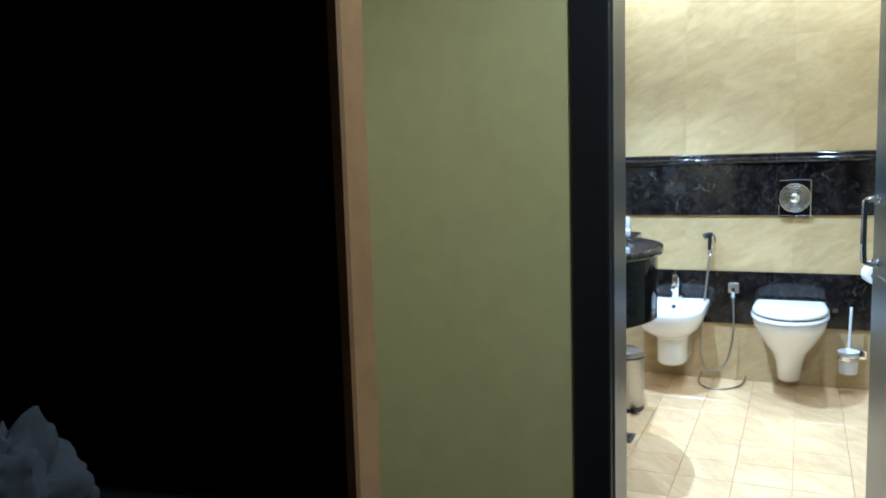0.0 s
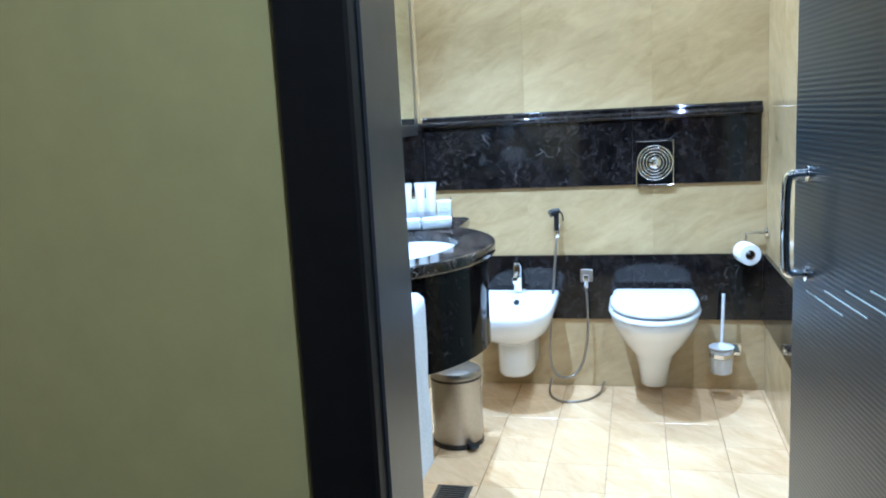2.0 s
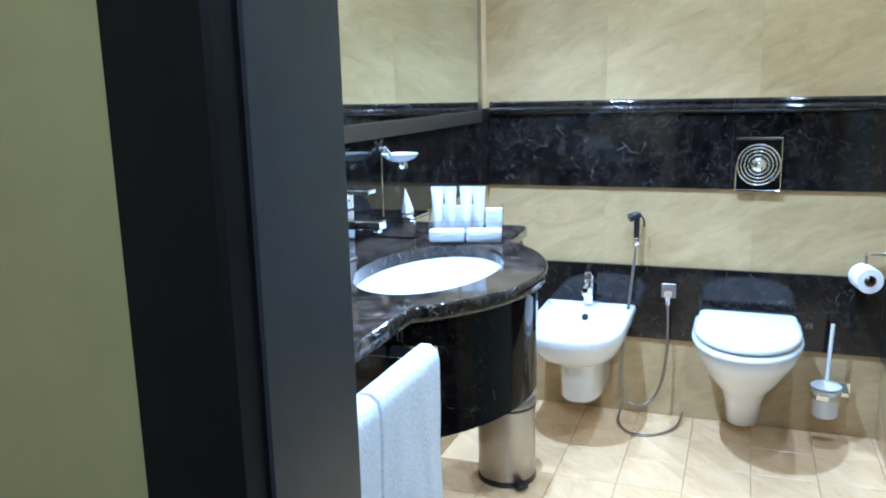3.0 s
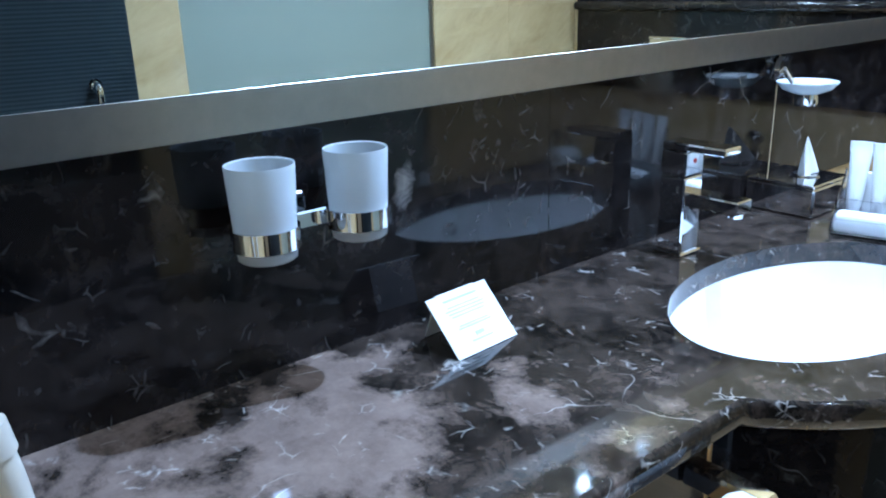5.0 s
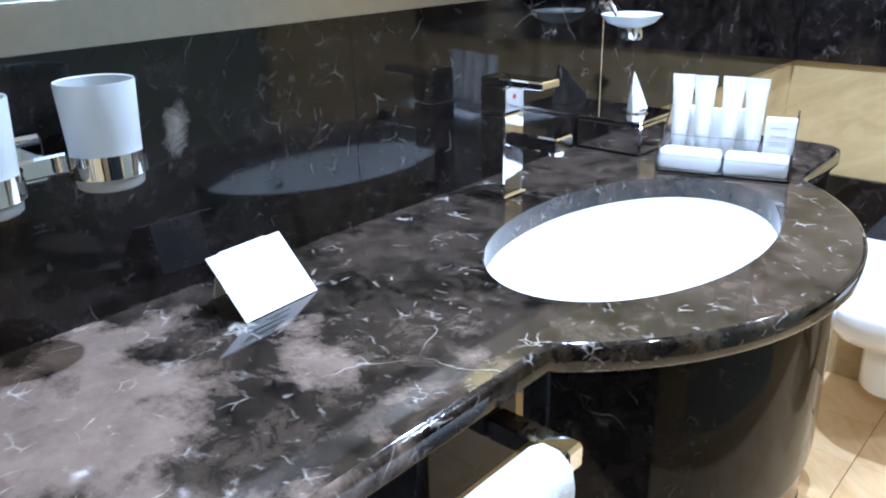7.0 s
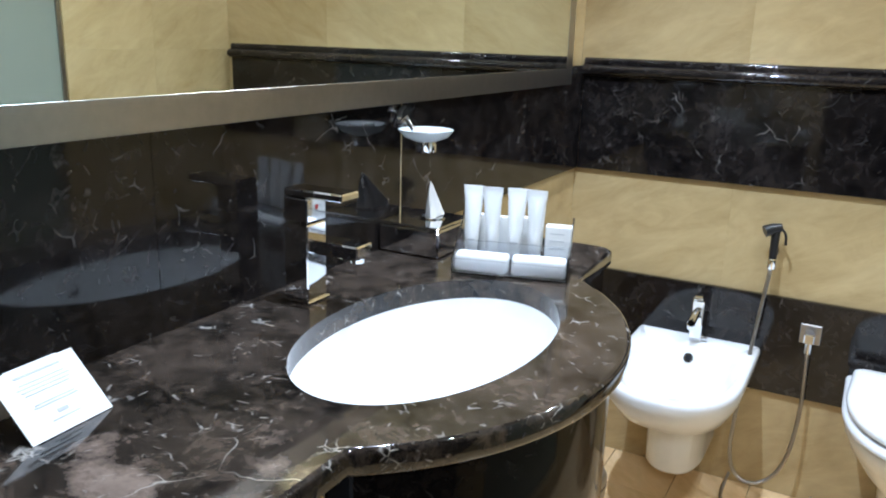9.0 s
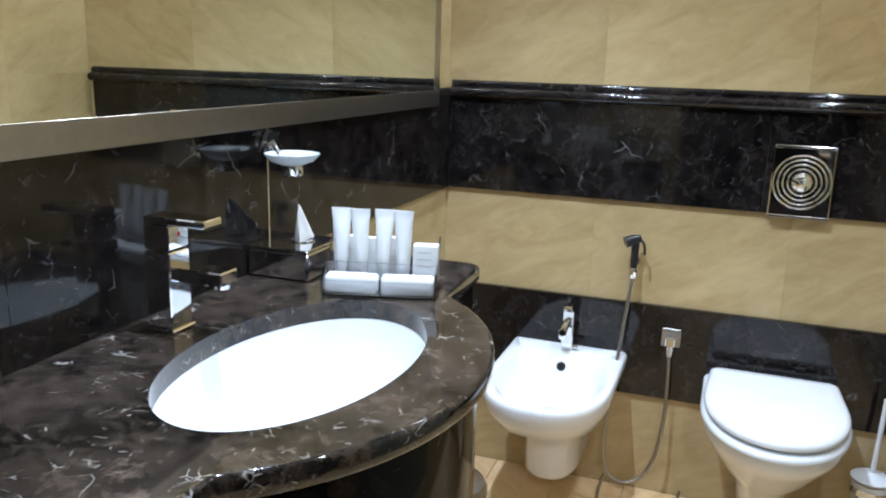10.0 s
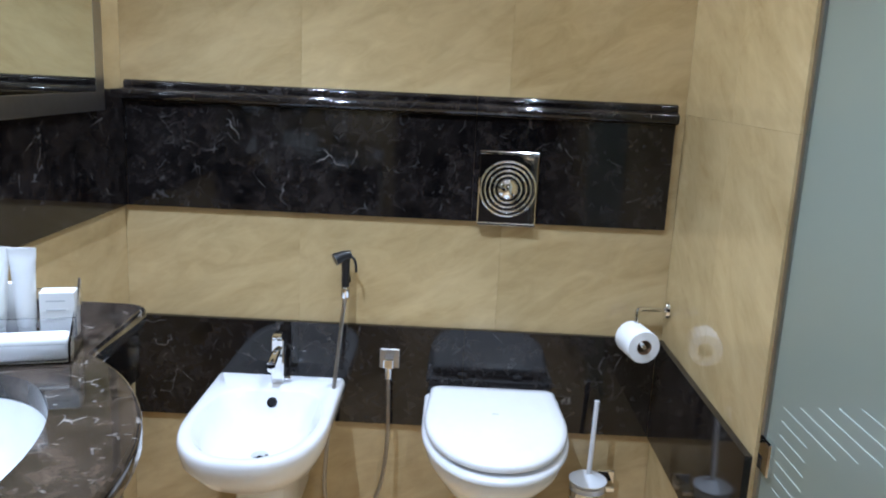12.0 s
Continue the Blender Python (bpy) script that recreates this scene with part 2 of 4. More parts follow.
def lathe(profile, n=40, bm=None, m=None, closed=False):
    """Turns (radius, height) pairs about z."""
    own = bmesh.new()
    rings = []
    for r, z in profile:
        rings.append([own.verts.new((max(r, 1e-5) * math.cos(2 * math.pi * k / n), max(r, 1e-5) * math.sin(2 * math.pi * k / n), z)) for k in range(n)])
    pairs = list(zip(rings, rings[1:])) + ([(rings[-1], rings[0])] if closed else [])
    for a, b in pairs:
        for k in range(n):
            own.faces.new((a[k], a[(k + 1) % n], b[(k + 1) % n], b[k]))
    bmesh.ops.remove_doubles(own, verts=own.verts[:], dist=1e-5)
    bmesh.ops.recalc_face_normals(own, faces=own.faces[:])
    return join(bm, own, m)


def rod(points, radius, n=14, bm=None, smooth_steps=0):
    """A round rod along points, with parallel frames."""
    pts = [Vector(p) for p in points]
    for _ in range(smooth_steps):
        q = [pts[0]]
        for a, b in zip(pts, pts[1:]):
            q += [a.lerp(b, 0.25), a.lerp(b, 0.75)]
        pts = q + [pts[-1]]
    own = bmesh.new()
    rings = []
    side = None
    for i, p in enumerate(pts):
        d = (pts[min(i + 1, len(pts) - 1)] - pts[max(i - 1, 0)]).normalized()
        if side is None:
            side = d.orthogonal().normalized()
        side = (side - d * side.dot(d)).normalized()
        up = d.cross(side)
        r = radius(i / (len(pts) - 1)) if callable(radius) else radius
        rings.append([own.verts.new(p + (side * math.cos(2 * math.pi * k / n) + up * math.sin(2 * math.pi * k / n)) * r) for k in range(n)])
    for a, b in zip(rings, rings[1:]):
        for k in range(n):
            own.faces.new((a[k], a[(k + 1) % n], b[(k + 1) % n], b[k]))
    own.faces.new(rings[0])
    own.faces.new(rings[-1])
    bmesh.ops.recalc_face_normals(own, faces=own.faces[:])
    return join(bm, own)


def loft(rings, bm=None, cap0=True, cap1=True):
    own = bmesh.new()
    made = [[own.verts.new(p) for p in ring] for ring in rings]
    n = len(made[0])
    for a, b in zip(made, made[1:]):
        for k in range(n):
            own.faces.new((a[k], a[(k + 1) % n], b[(k + 1) % n], b[k]))
    if cap0:
        own.faces.new(made[0])
    if cap1:
        own.faces.new(made[-1])
    bmesh.ops.recalc_face_normals(own, faces=own.faces[:])
    return join(bm, own)


def structure(name, bm, material, label, category, **kw):
    return tagged(part(name, bm, material, **kw), label, category, kind="structure")


# ---- bathroom shell ----
BACK, LEFT, RIGHT, NEAR = 0.014, -0.012, 1.40, -2.35
DX0, DX1, DTOP = 0.592, 1.30, 2.08
floor = structure("floor", box(-0.3, NEAR - 0.15, -0.12, 2.3, 0.2, -0.006), M_GROUT, "polished beige stone tile floor of the bathroom", "floor")
structure("floor_hall", box(-1.2, -6.0, -0.12, 2.3, NEAR - 0.15, -0.004), M_CARPET, "dark carpet floor of the dim hallway", "floor")
wall_back = structure("wall_back", box(-0.3, BACK + 0.010, -0.1, 2.3, 0.2, CEIL), M_GROUT, "beige stone tiled back wall behind the toilet", "wall")
wall_left = structure("wall_left", box(-0.2, NEAR, -0.1, LEFT - 0.010, BACK + 0.01, CEIL), M_GROUT, "beige tiled wall with dark marble splashback", "wall")
wall_right = structure("wall_right", box(RIGHT + 0.010, -0.66, -0.1, RIGHT + 0.13, BACK + 0.01, CEIL), M_GROUT, "glossy beige tiled side wall with marble skirting band", "wall")
wall_shower = structure("wall_shower", box(2.15, -2.4, -0.1, 2.25, 0.02, CEIL), M_SAND_R, "beige tiled outer wall of the shower", "wall")
structure("wall_shower_far", box(RIGHT + 0.13, -0.66, -0.1, 2.15, -0.56, CEIL), M_SAND, "beige tiled end wall of the shower", "wall")
structure("wall_right_near", box(RIGHT, NEAR, -0.1, RIGHT + 0.13, -1.50, CEIL), M_SAND_R, "beige tiled wall beside the entrance door", "wall")
structure("wall_shower_near", box(RIGHT + 0.13, -1.60, -0.1, 2.15, -1.50, CEIL), M_SAND, "beige tiled near end of the shower", "wall")
structure("ceiling", box(-0.3, NEAR, CEIL, 2.3, 0.2, CEIL + 0.1), M_CEIL, "plain white painted bathroom ceiling", "ceiling")

# entrance wall: tiled inside, olive paint outside
structure("wall_near_left", box(-0.2, NEAR - 0.15, -0.1, DX0 - 0.09, NEAR, CEIL), M_GREEN, "olive green painted hallway wall", "wall")
structure("wall_near_right", box(DX1 + 0.09, NEAR - 0.15, -0.1, 2.3, NEAR, CEIL), M_GREEN, "olive green painted wall beside the door", "wall")
structure("wall_near_top", box(DX0 - 0.09, NEAR - 0.15, DTOP + 0.09, DX1 + 0.09, NEAR, CEIL), M_GREEN, "olive green painted wall above the door", "wall")
structure("wall_near_tiling", box(LEFT, NEAR, 0.0, DX0 - 0.002, NEAR + 0.012, CEIL), M_SAND, "beige tiles beside the entrance inside", "wall")
door_frame = thing("door_1", pose(0, 0, 0), "dark espresso wooden frame of the bathroom doorway", "door frame", kind="structure")
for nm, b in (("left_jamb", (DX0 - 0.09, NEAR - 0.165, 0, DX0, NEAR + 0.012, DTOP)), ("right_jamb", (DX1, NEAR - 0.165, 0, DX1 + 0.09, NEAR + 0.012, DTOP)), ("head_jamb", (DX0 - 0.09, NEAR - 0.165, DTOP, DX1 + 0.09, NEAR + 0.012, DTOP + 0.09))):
    part(nm, box(*b, bev=0.004), M_DARKWOOD_UNLIT, door_frame)
# added thin sheet that paints the lit inner side of the jamb
part("reveal_lit_face", box(DX0, NEAR - 0.13, 0, DX0 + 0.004, NEAR + 0.008, DTOP), M_REVEAL_LIT, door_frame, "inner face of the jamb, painted lighter grey-black as lit")
part("threshold", box(DX0, NEAR - 0.15, -0.01, DX1, NEAR, 0.004, bev=0.002), M_DARKWOOD_UNLIT, door_frame)

# hallway
structure("ceiling_hall", box(-1.2, -6.0, CEIL, 2.3, NEAR - 0.15, CEIL + 0.1), M_CEIL, "plain ceiling of the dim hallway", "ceiling")
structure("wall_hall_cream", box(-0.2, -3.697, -0.1, -0.077, NEAR - 0.15, CEIL), M_CREAM, "cream painted hallway wall", "wall")
# partition, left and end walls carry the unlit room's darkness as colour
structure("wall_hall_partition", box(-1.2, -3.737, -0.1, 0.612, -3.697, CEIL), M_DARKWOOD_UNLIT, "partition side of the wardrobe, unlit darkness put into its colour", "wall")
structure("trim_partition", box(0.612, -3.739, 0, 0.627, -3.695, CEIL, bev=0.003), M_TRIMWOOD, "tan wooden edge trim of the partition", "trim")
structure("wall_hall_left", box(-1.3, -6.0, -0.1, -1.2, -3.7, CEIL), M_DARKWOOD_UNLIT, "wall of the unlit room, its darkness put into the colour", "wall")
structure("wall_hall_right", box(2.3, -6.0, -0.1, 2.4, NEAR, CEIL), M_CREAM, "cream painted hallway wall", "wall")
structure("wall_hall_end", box(-1.3, -6.1, -0.1, 2.4, -6.0, CEIL), M_DARKWOOD_UNLIT, "unseen wall at the hallway end, coloured black for the unlit room", "wall")

# marble bands
def slabs(parent, axis, fixed, depth, cuts, z0, z1, material, name="marble_slab", bev=0.0004):
    """A row of slabs whose face lies at fixed, between the cuts along the wall."""
    for a, b in zip(cuts, cuts[1:]):
        lo, hi = min(a, b) + 0.0002, max(a, b) - 0.0002
        if axis == "y":
            bm = box(lo, min(fixed, fixed + depth), z0, hi, max(fixed, fixed + depth), z1, bev, 1)
        else:
            bm = box(min(fixed, fixed + depth), lo, z0, max(fixed, fixed + depth), hi, z1, bev, 1)
        part(name, bm, material, parent, angle=30)


BAND0, BAND1, LOW0, LOW1 = 0.873, 1.138, 0.304, 0.580
band_back = thing("trim_band_back", pose(0, 0, 0), "polished dark brown marble band on the back wall", "marble band", kind="structure")
slabs(band_back, "y", 0.0, BACK + 0.01, [0.0, 0.44, 0.88, 1.375], BAND0, BAND1, M_WALL_MARBLE)


def moulding(x0, x1, y, z):
    own = bmesh.new()
    prof = [(0.02, 0.0), (-0.006, 0.0), (-0.014, 0.004), (-0.017, 0.011), (-0.014, 0.018), (-0.006, 0.021), (0.0, 0.023), (-0.002, 0.030), (0.004, 0.036), (0.02, 0.036)]
    return loft([[(x, y + a * 1.3, z + b * 1.36) for a, b in prof] for x in (x0, x1)])


for a, b in ((0.0, 0.44), (0.4408, 0.88), (0.8808, 1.377)):
    part("moulding", moulding(a, b, 0.0, BAND1 + 0.001), M_WALL_MARBLE, band_back, "rounded dark marble cap moulding", angle=60)
low_back = thing("trim_low_back", pose(0, 0, 0), "low dark marble band behind bidet and toilet", "marble band", kind="structure")
slabs(low_back, "y", 0.0, BACK + 0.01, [0.0, 0.44, 0.88, 1.386], LOW0, LOW1, M_WALL_MARBLE)
low_right = thing("trim_low_right", pose(0, 0, 0), "low dark marble band along the side wall", "marble band", kind="structure")
slabs(low_right, "x", 1.386, 0.024, [0.0, -0.655], LOW0 - 0.0, LOW1, M_WALL_MARBLE)
splash = thing("trim_splashback", pose(0, 0, 0), "dark marble splashback above the vanity", "marble band", kind="structure")
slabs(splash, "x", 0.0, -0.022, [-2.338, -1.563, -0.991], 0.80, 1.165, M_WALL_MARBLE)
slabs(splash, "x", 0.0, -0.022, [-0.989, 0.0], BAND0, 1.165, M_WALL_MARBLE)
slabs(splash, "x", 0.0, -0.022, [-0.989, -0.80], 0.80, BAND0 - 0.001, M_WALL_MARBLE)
part("joint", box(-0.02, -0.9914, 0.86, 0.0006, -0.9886, 1.12), M_GROUT, splash, "pale filled joint between slabs", smooth=False)

# mirror
mirror = thing("mirror", pose(0, 0, 0), "wide wall mirror in a brushed steel frame", "mirror")
MY0, MY1, MZ0, MZ1 = -2.335, -0.16, 1.120, 2.10
part("glass", box(0.0, MY0 + 0.04, MZ0 + 0.04, 0.0215, MY1 - 0.04, MZ1 - 0.04), M_MIRROR, mirror, "silvered mirror glass")
for nm, b in (("bottom_rail", (0.0, MY0, MZ0, 0.022, MY1, MZ0 + 0.042)), ("top_rail", (0.0, MY0, MZ1 - 0.042, 0.022, MY1, MZ1)),
              ("far_stile", (0.0, MY1 - 0.042, MZ0 + 0.042, 0.022, MY1, MZ1 - 0.042)), ("near_stile", (0.0, MY0, MZ0 + 0.042, 0.022, MY0 + 0.042, MZ1 - 0.042))):
    part(nm, box(*b, bev=0.0006), M_STEEL, mirror)

# ---- vanity ----
CX, CY, CR, CF, CT = 0.122, -1.356, 0.411, 0.372, 0.86
CN, CE = NEAR + 0.012, -0.80


def top_outline(inset=0.0):
    """Front edge of the worktop, from the near wall round the basin bulge to the far end."""
    f, r = CF - inset, CR - inset
    a = math.acos((f - CX) / r)
    pts = [(f, CN)]
    pts += [(CX + r * math.cos(t), CY + r * math.sin(t)) for t in np.linspace(-a, a, 40)]
    e = CE - inset
    f -= 0.01
    pts += [(f, e - 0.03)] + [(f - 0.03 + 0.03 * math.cos(t), e - 0.03 + 0.03 * math.sin(t)) for t in np.linspace(0.3, math.pi / 2, 6)]
    return pts


SX, SY, SA, SB = 0.285, -1.36, 0.150, 0.247


def oval(k, z, n=64):
    return [(SX + SA * k * math.cos(2 * math.pi * i / n), SY + SB * k * math.sin(2 * math.pi * i / n), z) for i in range(n)]


def ring_of(own, coords):
    vs = [own.verts.new(c) for c in coords]
    return vs, [own.edges.new((vs[i], vs[(i + 1) % len(vs)])) for i in range(len(vs))]


def slab():
    own = bmesh.new()
    vo, eo = ring_of(own, [(x, y, CT) for x, y in top_outline(0.006) + [(0.0, CE - 0.006), (0.0, CN)]])
    vi, ei = ring_of(own, oval(1.0, CT))
    bmesh.ops.triangle_fill(own, edges=eo + ei, use_beauty=True)
    lo = [own.verts.new(c) for c in oval(1.0, CT - 0.030)]
    for k in range(len(vi)):
        own.faces.new((vi[k], vi[(k + 1) % len(vi)], lo[(k + 1) % len(vi)], lo[k]))
    bmesh.ops.recalc_face_normals(own, faces=own.faces[:])
    return own


def lip():
    own = bmesh.new()
    last = None
    for ins, dz in [(0.006, 0.0), (0.002, -0.0015), (0.0, -0.006), (0.0, -0.024), (0.004, -0.030), (0.03, -0.031)]:
        nx = [own.verts.new((x, y, CT + dz)) for x, y in top_outline(ins) + [(0.0, CE - ins)]]
        if last:
            for k in range(len(nx) - 1):
                own.faces.new((last[k], last[k + 1], nx[k + 1], nx[k]))
        last = nx
    bmesh.ops.recalc_face_normals(own, faces=own.faces[:])
    return own


top = thing("vanity_worktop", pose(0, 0, 0), "polished brown marble vanity top with a rounded basin bulge", "worktop")
part("slab", slab(), M_TOP_MARBLE, top, angle=40)
part("front_lip", lip(), M_TOP_MARBLE, top, "rounded polished marble edge", angle=50)


def wall_strip(pts, z0, z1, thick):
    """An upright strip that follows plan points."""
    outer = [Vector((x, y, 0)) for x, y in pts]
    inner = []
    for i, p in enumerate(outer):
        d = (outer[min(i + 1, len(outer) - 1)] - outer[max(i - 1, 0)]).normalized()
        inner.append(p + Vector((-d.y, d.x, 0)) * thick)
    return loft([[(a.x, a.y, z0), (a.x, a.y, z1), (b.x, b.y, z1), (b.x, b.y, z0)] for a, b in zip(outer, inner)])


vanity = thing("vanity_unit", pose(0, 0, 0), "dark polished marble apron under the vanity top", "vanity")
al = math.acos((CF - CX) / (CR - 0.03))
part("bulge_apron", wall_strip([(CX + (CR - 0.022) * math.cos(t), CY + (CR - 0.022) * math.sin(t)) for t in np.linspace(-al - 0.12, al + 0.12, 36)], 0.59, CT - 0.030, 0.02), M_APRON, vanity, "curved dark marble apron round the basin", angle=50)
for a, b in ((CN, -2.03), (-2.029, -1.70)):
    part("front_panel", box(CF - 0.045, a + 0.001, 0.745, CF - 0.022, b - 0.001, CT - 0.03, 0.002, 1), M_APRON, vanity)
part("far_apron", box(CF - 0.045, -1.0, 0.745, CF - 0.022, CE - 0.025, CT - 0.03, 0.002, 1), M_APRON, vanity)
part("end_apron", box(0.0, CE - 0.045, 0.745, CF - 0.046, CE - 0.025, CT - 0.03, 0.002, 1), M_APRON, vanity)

basin = thing("wash_basin", pose(0, 0, 0), "white oval undermount wash basin", "basin")


def bowl():
    rings = [oval(1.06, CT - 0.031), oval(1.0, CT - 0.031), oval(0.985, CT - 0.045), oval(0.94, CT - 0.085), oval(0.82, CT - 0.125), oval(0.6, CT - 0.15), oval(0.3, CT - 0.162), oval(0.09, CT - 0.165)]
    outer = [oval(0.12, CT - 0.18), oval(0.65, CT - 0.168), oval(0.9, CT - 0.14), oval(1.03, CT - 0.09), oval(1.06, CT - 0.045), oval(1.06, CT - 0.031)]
    own = loft(rings + outer, cap0=False, cap1=False)
    bmesh.ops.remove_doubles(own, verts=own.verts[:], dist=1e-5)
    bmesh.ops.recalc_face_normals(own, faces=own.faces[:])
    return own


part("bowl", bowl(), M_PORCELAIN, basin)
part("drain", lathe([(0.0, 0.004), (0.018, 0.004), (0.022, 0.002), (0.024, 0.0), (0.024, -0.01), (0, -0.01)], 28, m=pose(SX, SY, CT - 0.164)), M_CHROME, basin, "chrome drain plug")
part("overflow_hole", lathe([(0.0, 0.0), (0.009, 0.0), (0.011, 0.002), (0.011, -0.004), (0, -0.004)], 20, m=pose(SX + SA * 0.955, SY - 0.02, CT - 0.07, 0, -75, 0)), M_BLACK, basin)

tap = thing("basin_tap", pose(0.062, -1.352, CT), "square chrome basin mixer tap with flat lever", "tap")
part("column", box(-0.020, -0.022, 0, 0.022, 0.022, 0.116, 0.002), M_CHROME, tap)
part("base_ring", box(-0.025, -0.026, 0, 0.026, 0.026, 0.005, 0.002), M_CHROME, tap)
part("spout", box(0.020, -0.019, 0.076, 0.104, 0.019, 0.096, 0.002), M_CHROME, tap)
head = part("head", box(-0.020, -0.022, 0.119, 0.022, 0.022, 0.154, 0.002), M_CHROME, tap, "square chrome cartridge head")
part("red_mark", lathe([(0, 0.0006), (0.0035, 0.0006), (0.0035, -0.001), (0, -0.001)], 16, m=pose(0.022, 0, 0.140, 0, 90, 0)), M_RED, head, "red hot-water dot")
part("lever", box(-0.020, -0.021, 0.155, 0.080, 0.021, 0.166, 0.002), M_CHROME, tap, "flat chrome lever handle")
part("aerator", lathe([(0, -0.006), (0.010, -0.006), (0.011, 0.0), (0.0, 0.0)], 20, m=pose(0.092, 0, 0.076)), M_CHROME, tap)

# towel rail and towels under the worktop
rail = thing("towel_rail", pose(0, 0, 0), "chrome towel rail under the vanity top", "towel rail")
part("bar", box(0.425, -2.30, 0.793, 0.435, -1.722, 0.805, 0.002), M_CHROME, rail)
for y in (-2.29, -1.735):
    part("bracket", box(CF - 0.022, y - 0.012, 0.785, 0.436, y + 0.012, 0.809, 0.003), M_CHROME, rail)


def towel(y0, y1, drop):
    own = bmesh.new()
    ny, prof = 26, []
    for k in range(30):
        t = k / 29
        if t < 0.42:
            prof.append((-0.015, -drop * 0.9 * (1 - t / 0.42)))
        elif t < 0.58:
            a = math.pi * (1 - (t - 0.42) / 0.16)
            prof.append((0.015 * math.cos(a), 0.014 * math.sin(a)))
        else:
            prof.append((0.015, -drop * (t - 0.58) / 0.42))
    grid = []
    for j in range(ny):
        y = y0 + (y1 - y0) * j / (ny - 1)
        row = []
        for x, z in prof:
            w = 0.004 * noise.noise((x * 40, y * 18, z * 9)) * min(1, -z * 8 + 0.25)
            row.append(own.verts.new((0.430 + x + w, y, 0.802 + z)))
        grid.append(row)
    for a, b in zip(grid, grid[1:]):
        for k in range(len(prof) - 1):
            own.faces.new((a[k], a[k + 1], b[k + 1], b[k]))
    bmesh.ops.recalc_face_normals(own, faces=own.faces[:])
    bmesh.ops.solidify(own, geom=own.faces[:], thickness=-0.009)
    return own


for a, b in ((-1.995, -1.765), (-2.255, -2.005)):
    tagged(part("hand_towel", towel(a, b, 0.36), M_TOWEL, angle=80), "white terry hand towel folded over the chrome rail", "towel", "towels on the rail")

# ---- things on the splashback and worktop ----
tumblers = thing("tumbler_holder", pose(0, -1.960, 1.020), "double chrome tumbler holder fixed to the marble", "tumbler holder")
part("wall_plate", box(0.0, -0.022, -0.012, 0.010, 0.022, 0.032, 0.003), M_CHROME, tumblers)
part("arm", box(0.008, -0.012, 0.004, 0.040, 0.012, 0.018, 0.003), M_CHROME, tumblers)
part("crossbar", box(0.034, -0.055, 0.002, 0.046, 0.055, 0.020, 0.002), M_CHROME, tumblers)
for y in (-0.052, 0.052):
    part("ring", lathe([(0.0300, 0.0), (0.0325, 0.0), (0.0325, 0.020), (0.0300, 0.020)], 40, m=pose(0.062, y, 0), closed=True), M_CHROME, tumblers)
for y in (-2.012, -1.908):
    tb = thing("tumbler", pose(0.062, y, 1.020), "frosted white glass tumbler in a chrome ring", "tumbler", "bathroom tumblers")
    part("cup", lathe([(0, -0.002), (0.0285, -0.002), (0.0295, 0.018), (0.0325, 0.077), (0.0320, 0.079), (0.0305, 0.078), (0.028, 0.02), (0.0265, 0.002), (0, 0.001)], 44), M_FROST, tb, angle=50)
    part("base", lathe([(0, -0.012), (0.0255, -0.012), (0.0278, -0.010), (0.0285, -0.0022), (0, -0.0022)], 44), M_FROST, tb, "thick frosted glass foot", angle=50)

dish = thing("soap_dish", pose(0, -1.018, 1.062), "frosted glass soap dish on a chrome wall bracket", "soap dish")
part("rosette", lathe([(0, 0), (0.020, 0), (0.022, 0.004), (0.020, 0.012), (0, 0.012)], 28, m=pose(0, 0.028, 0.03, 0, 90, 0)), M_CHROME, dish)
part("arm", rod([(0.008, 0.028, 0.03), (0.03, 0.018, 0.010), (0.062, 0.004, -0.014)], 0.006), M_CHROME, dish)
part("holder", lathe([(0, -0.024), (0.017, -0.024), (0.019, -0.020), (0.019, -0.002), (0, -0.002)], 28, m=pose(0.068, 0, 0)), M_CHROME, dish)
part("bowl", lathe([(0, -0.004), (0.02, -0.004), (0.038, 0.003), (0.048, 0.014), (0.0485, 0.016), (0.046, 0.0155), (0.036, 0.007), (0.02, 0.001), (0, 0.001)], 44, m=pose(0.068, 0, 0)), M_FROST, dish, "shallow frosted glass bowl")
soap = box(0.050, -1.038, 1.0655, 0.086, -0.998, 1.080, 0.005)
tagged(part("soap_bar", soap, M_TUBE), "small white soap bar in the dish", "soap")

# tent card
card = thing("tent_card", pose(0.091, -1.785, CT + 0.001, 0, 0, 4), "small folded white notice card on the worktop", "card")


def slanted(w, h, tilt, thick, m):
    own = box(-thick, -w / 2, 0, 0, w / 2, h)
    return join(None, own, m @ pose(0, 0, 0, 0, tilt, 0))


part("front_leaf", slanted(0.094, 0.076, -44, 0.0012, pose(0.028, 0, 0)), M_PAPER, card, smooth=False)
part("back_leaf", slanted(0.060, 0.057, 18, 0.0012, pose(-0.044, 0, 0)), M_PAPER, card, smooth=False)
for k, (wd, hh, tk) in enumerate(((0.052, 0.066, 0.0022), (0.05, 0.058, 0.0012), (0.06, 0.054, 0.0012), (0.055, 0.050, 0.0012), (0.05, 0.046, 0.0012), (0.045, 0.034, 0.0012), (0.05, 0.031, 0.0012), (0.012, 0.019, 0.004), (0.032, 0.013, 0.0015))):
    own = box(0.0, -wd / 2, hh, 0.0004, wd / 2, hh + tk)
    part("print_line", join(None, own, pose(0.0282, 0, 0) @ pose(0, 0, 0, 0, -44, 0)), M_INK, card, smooth=False)

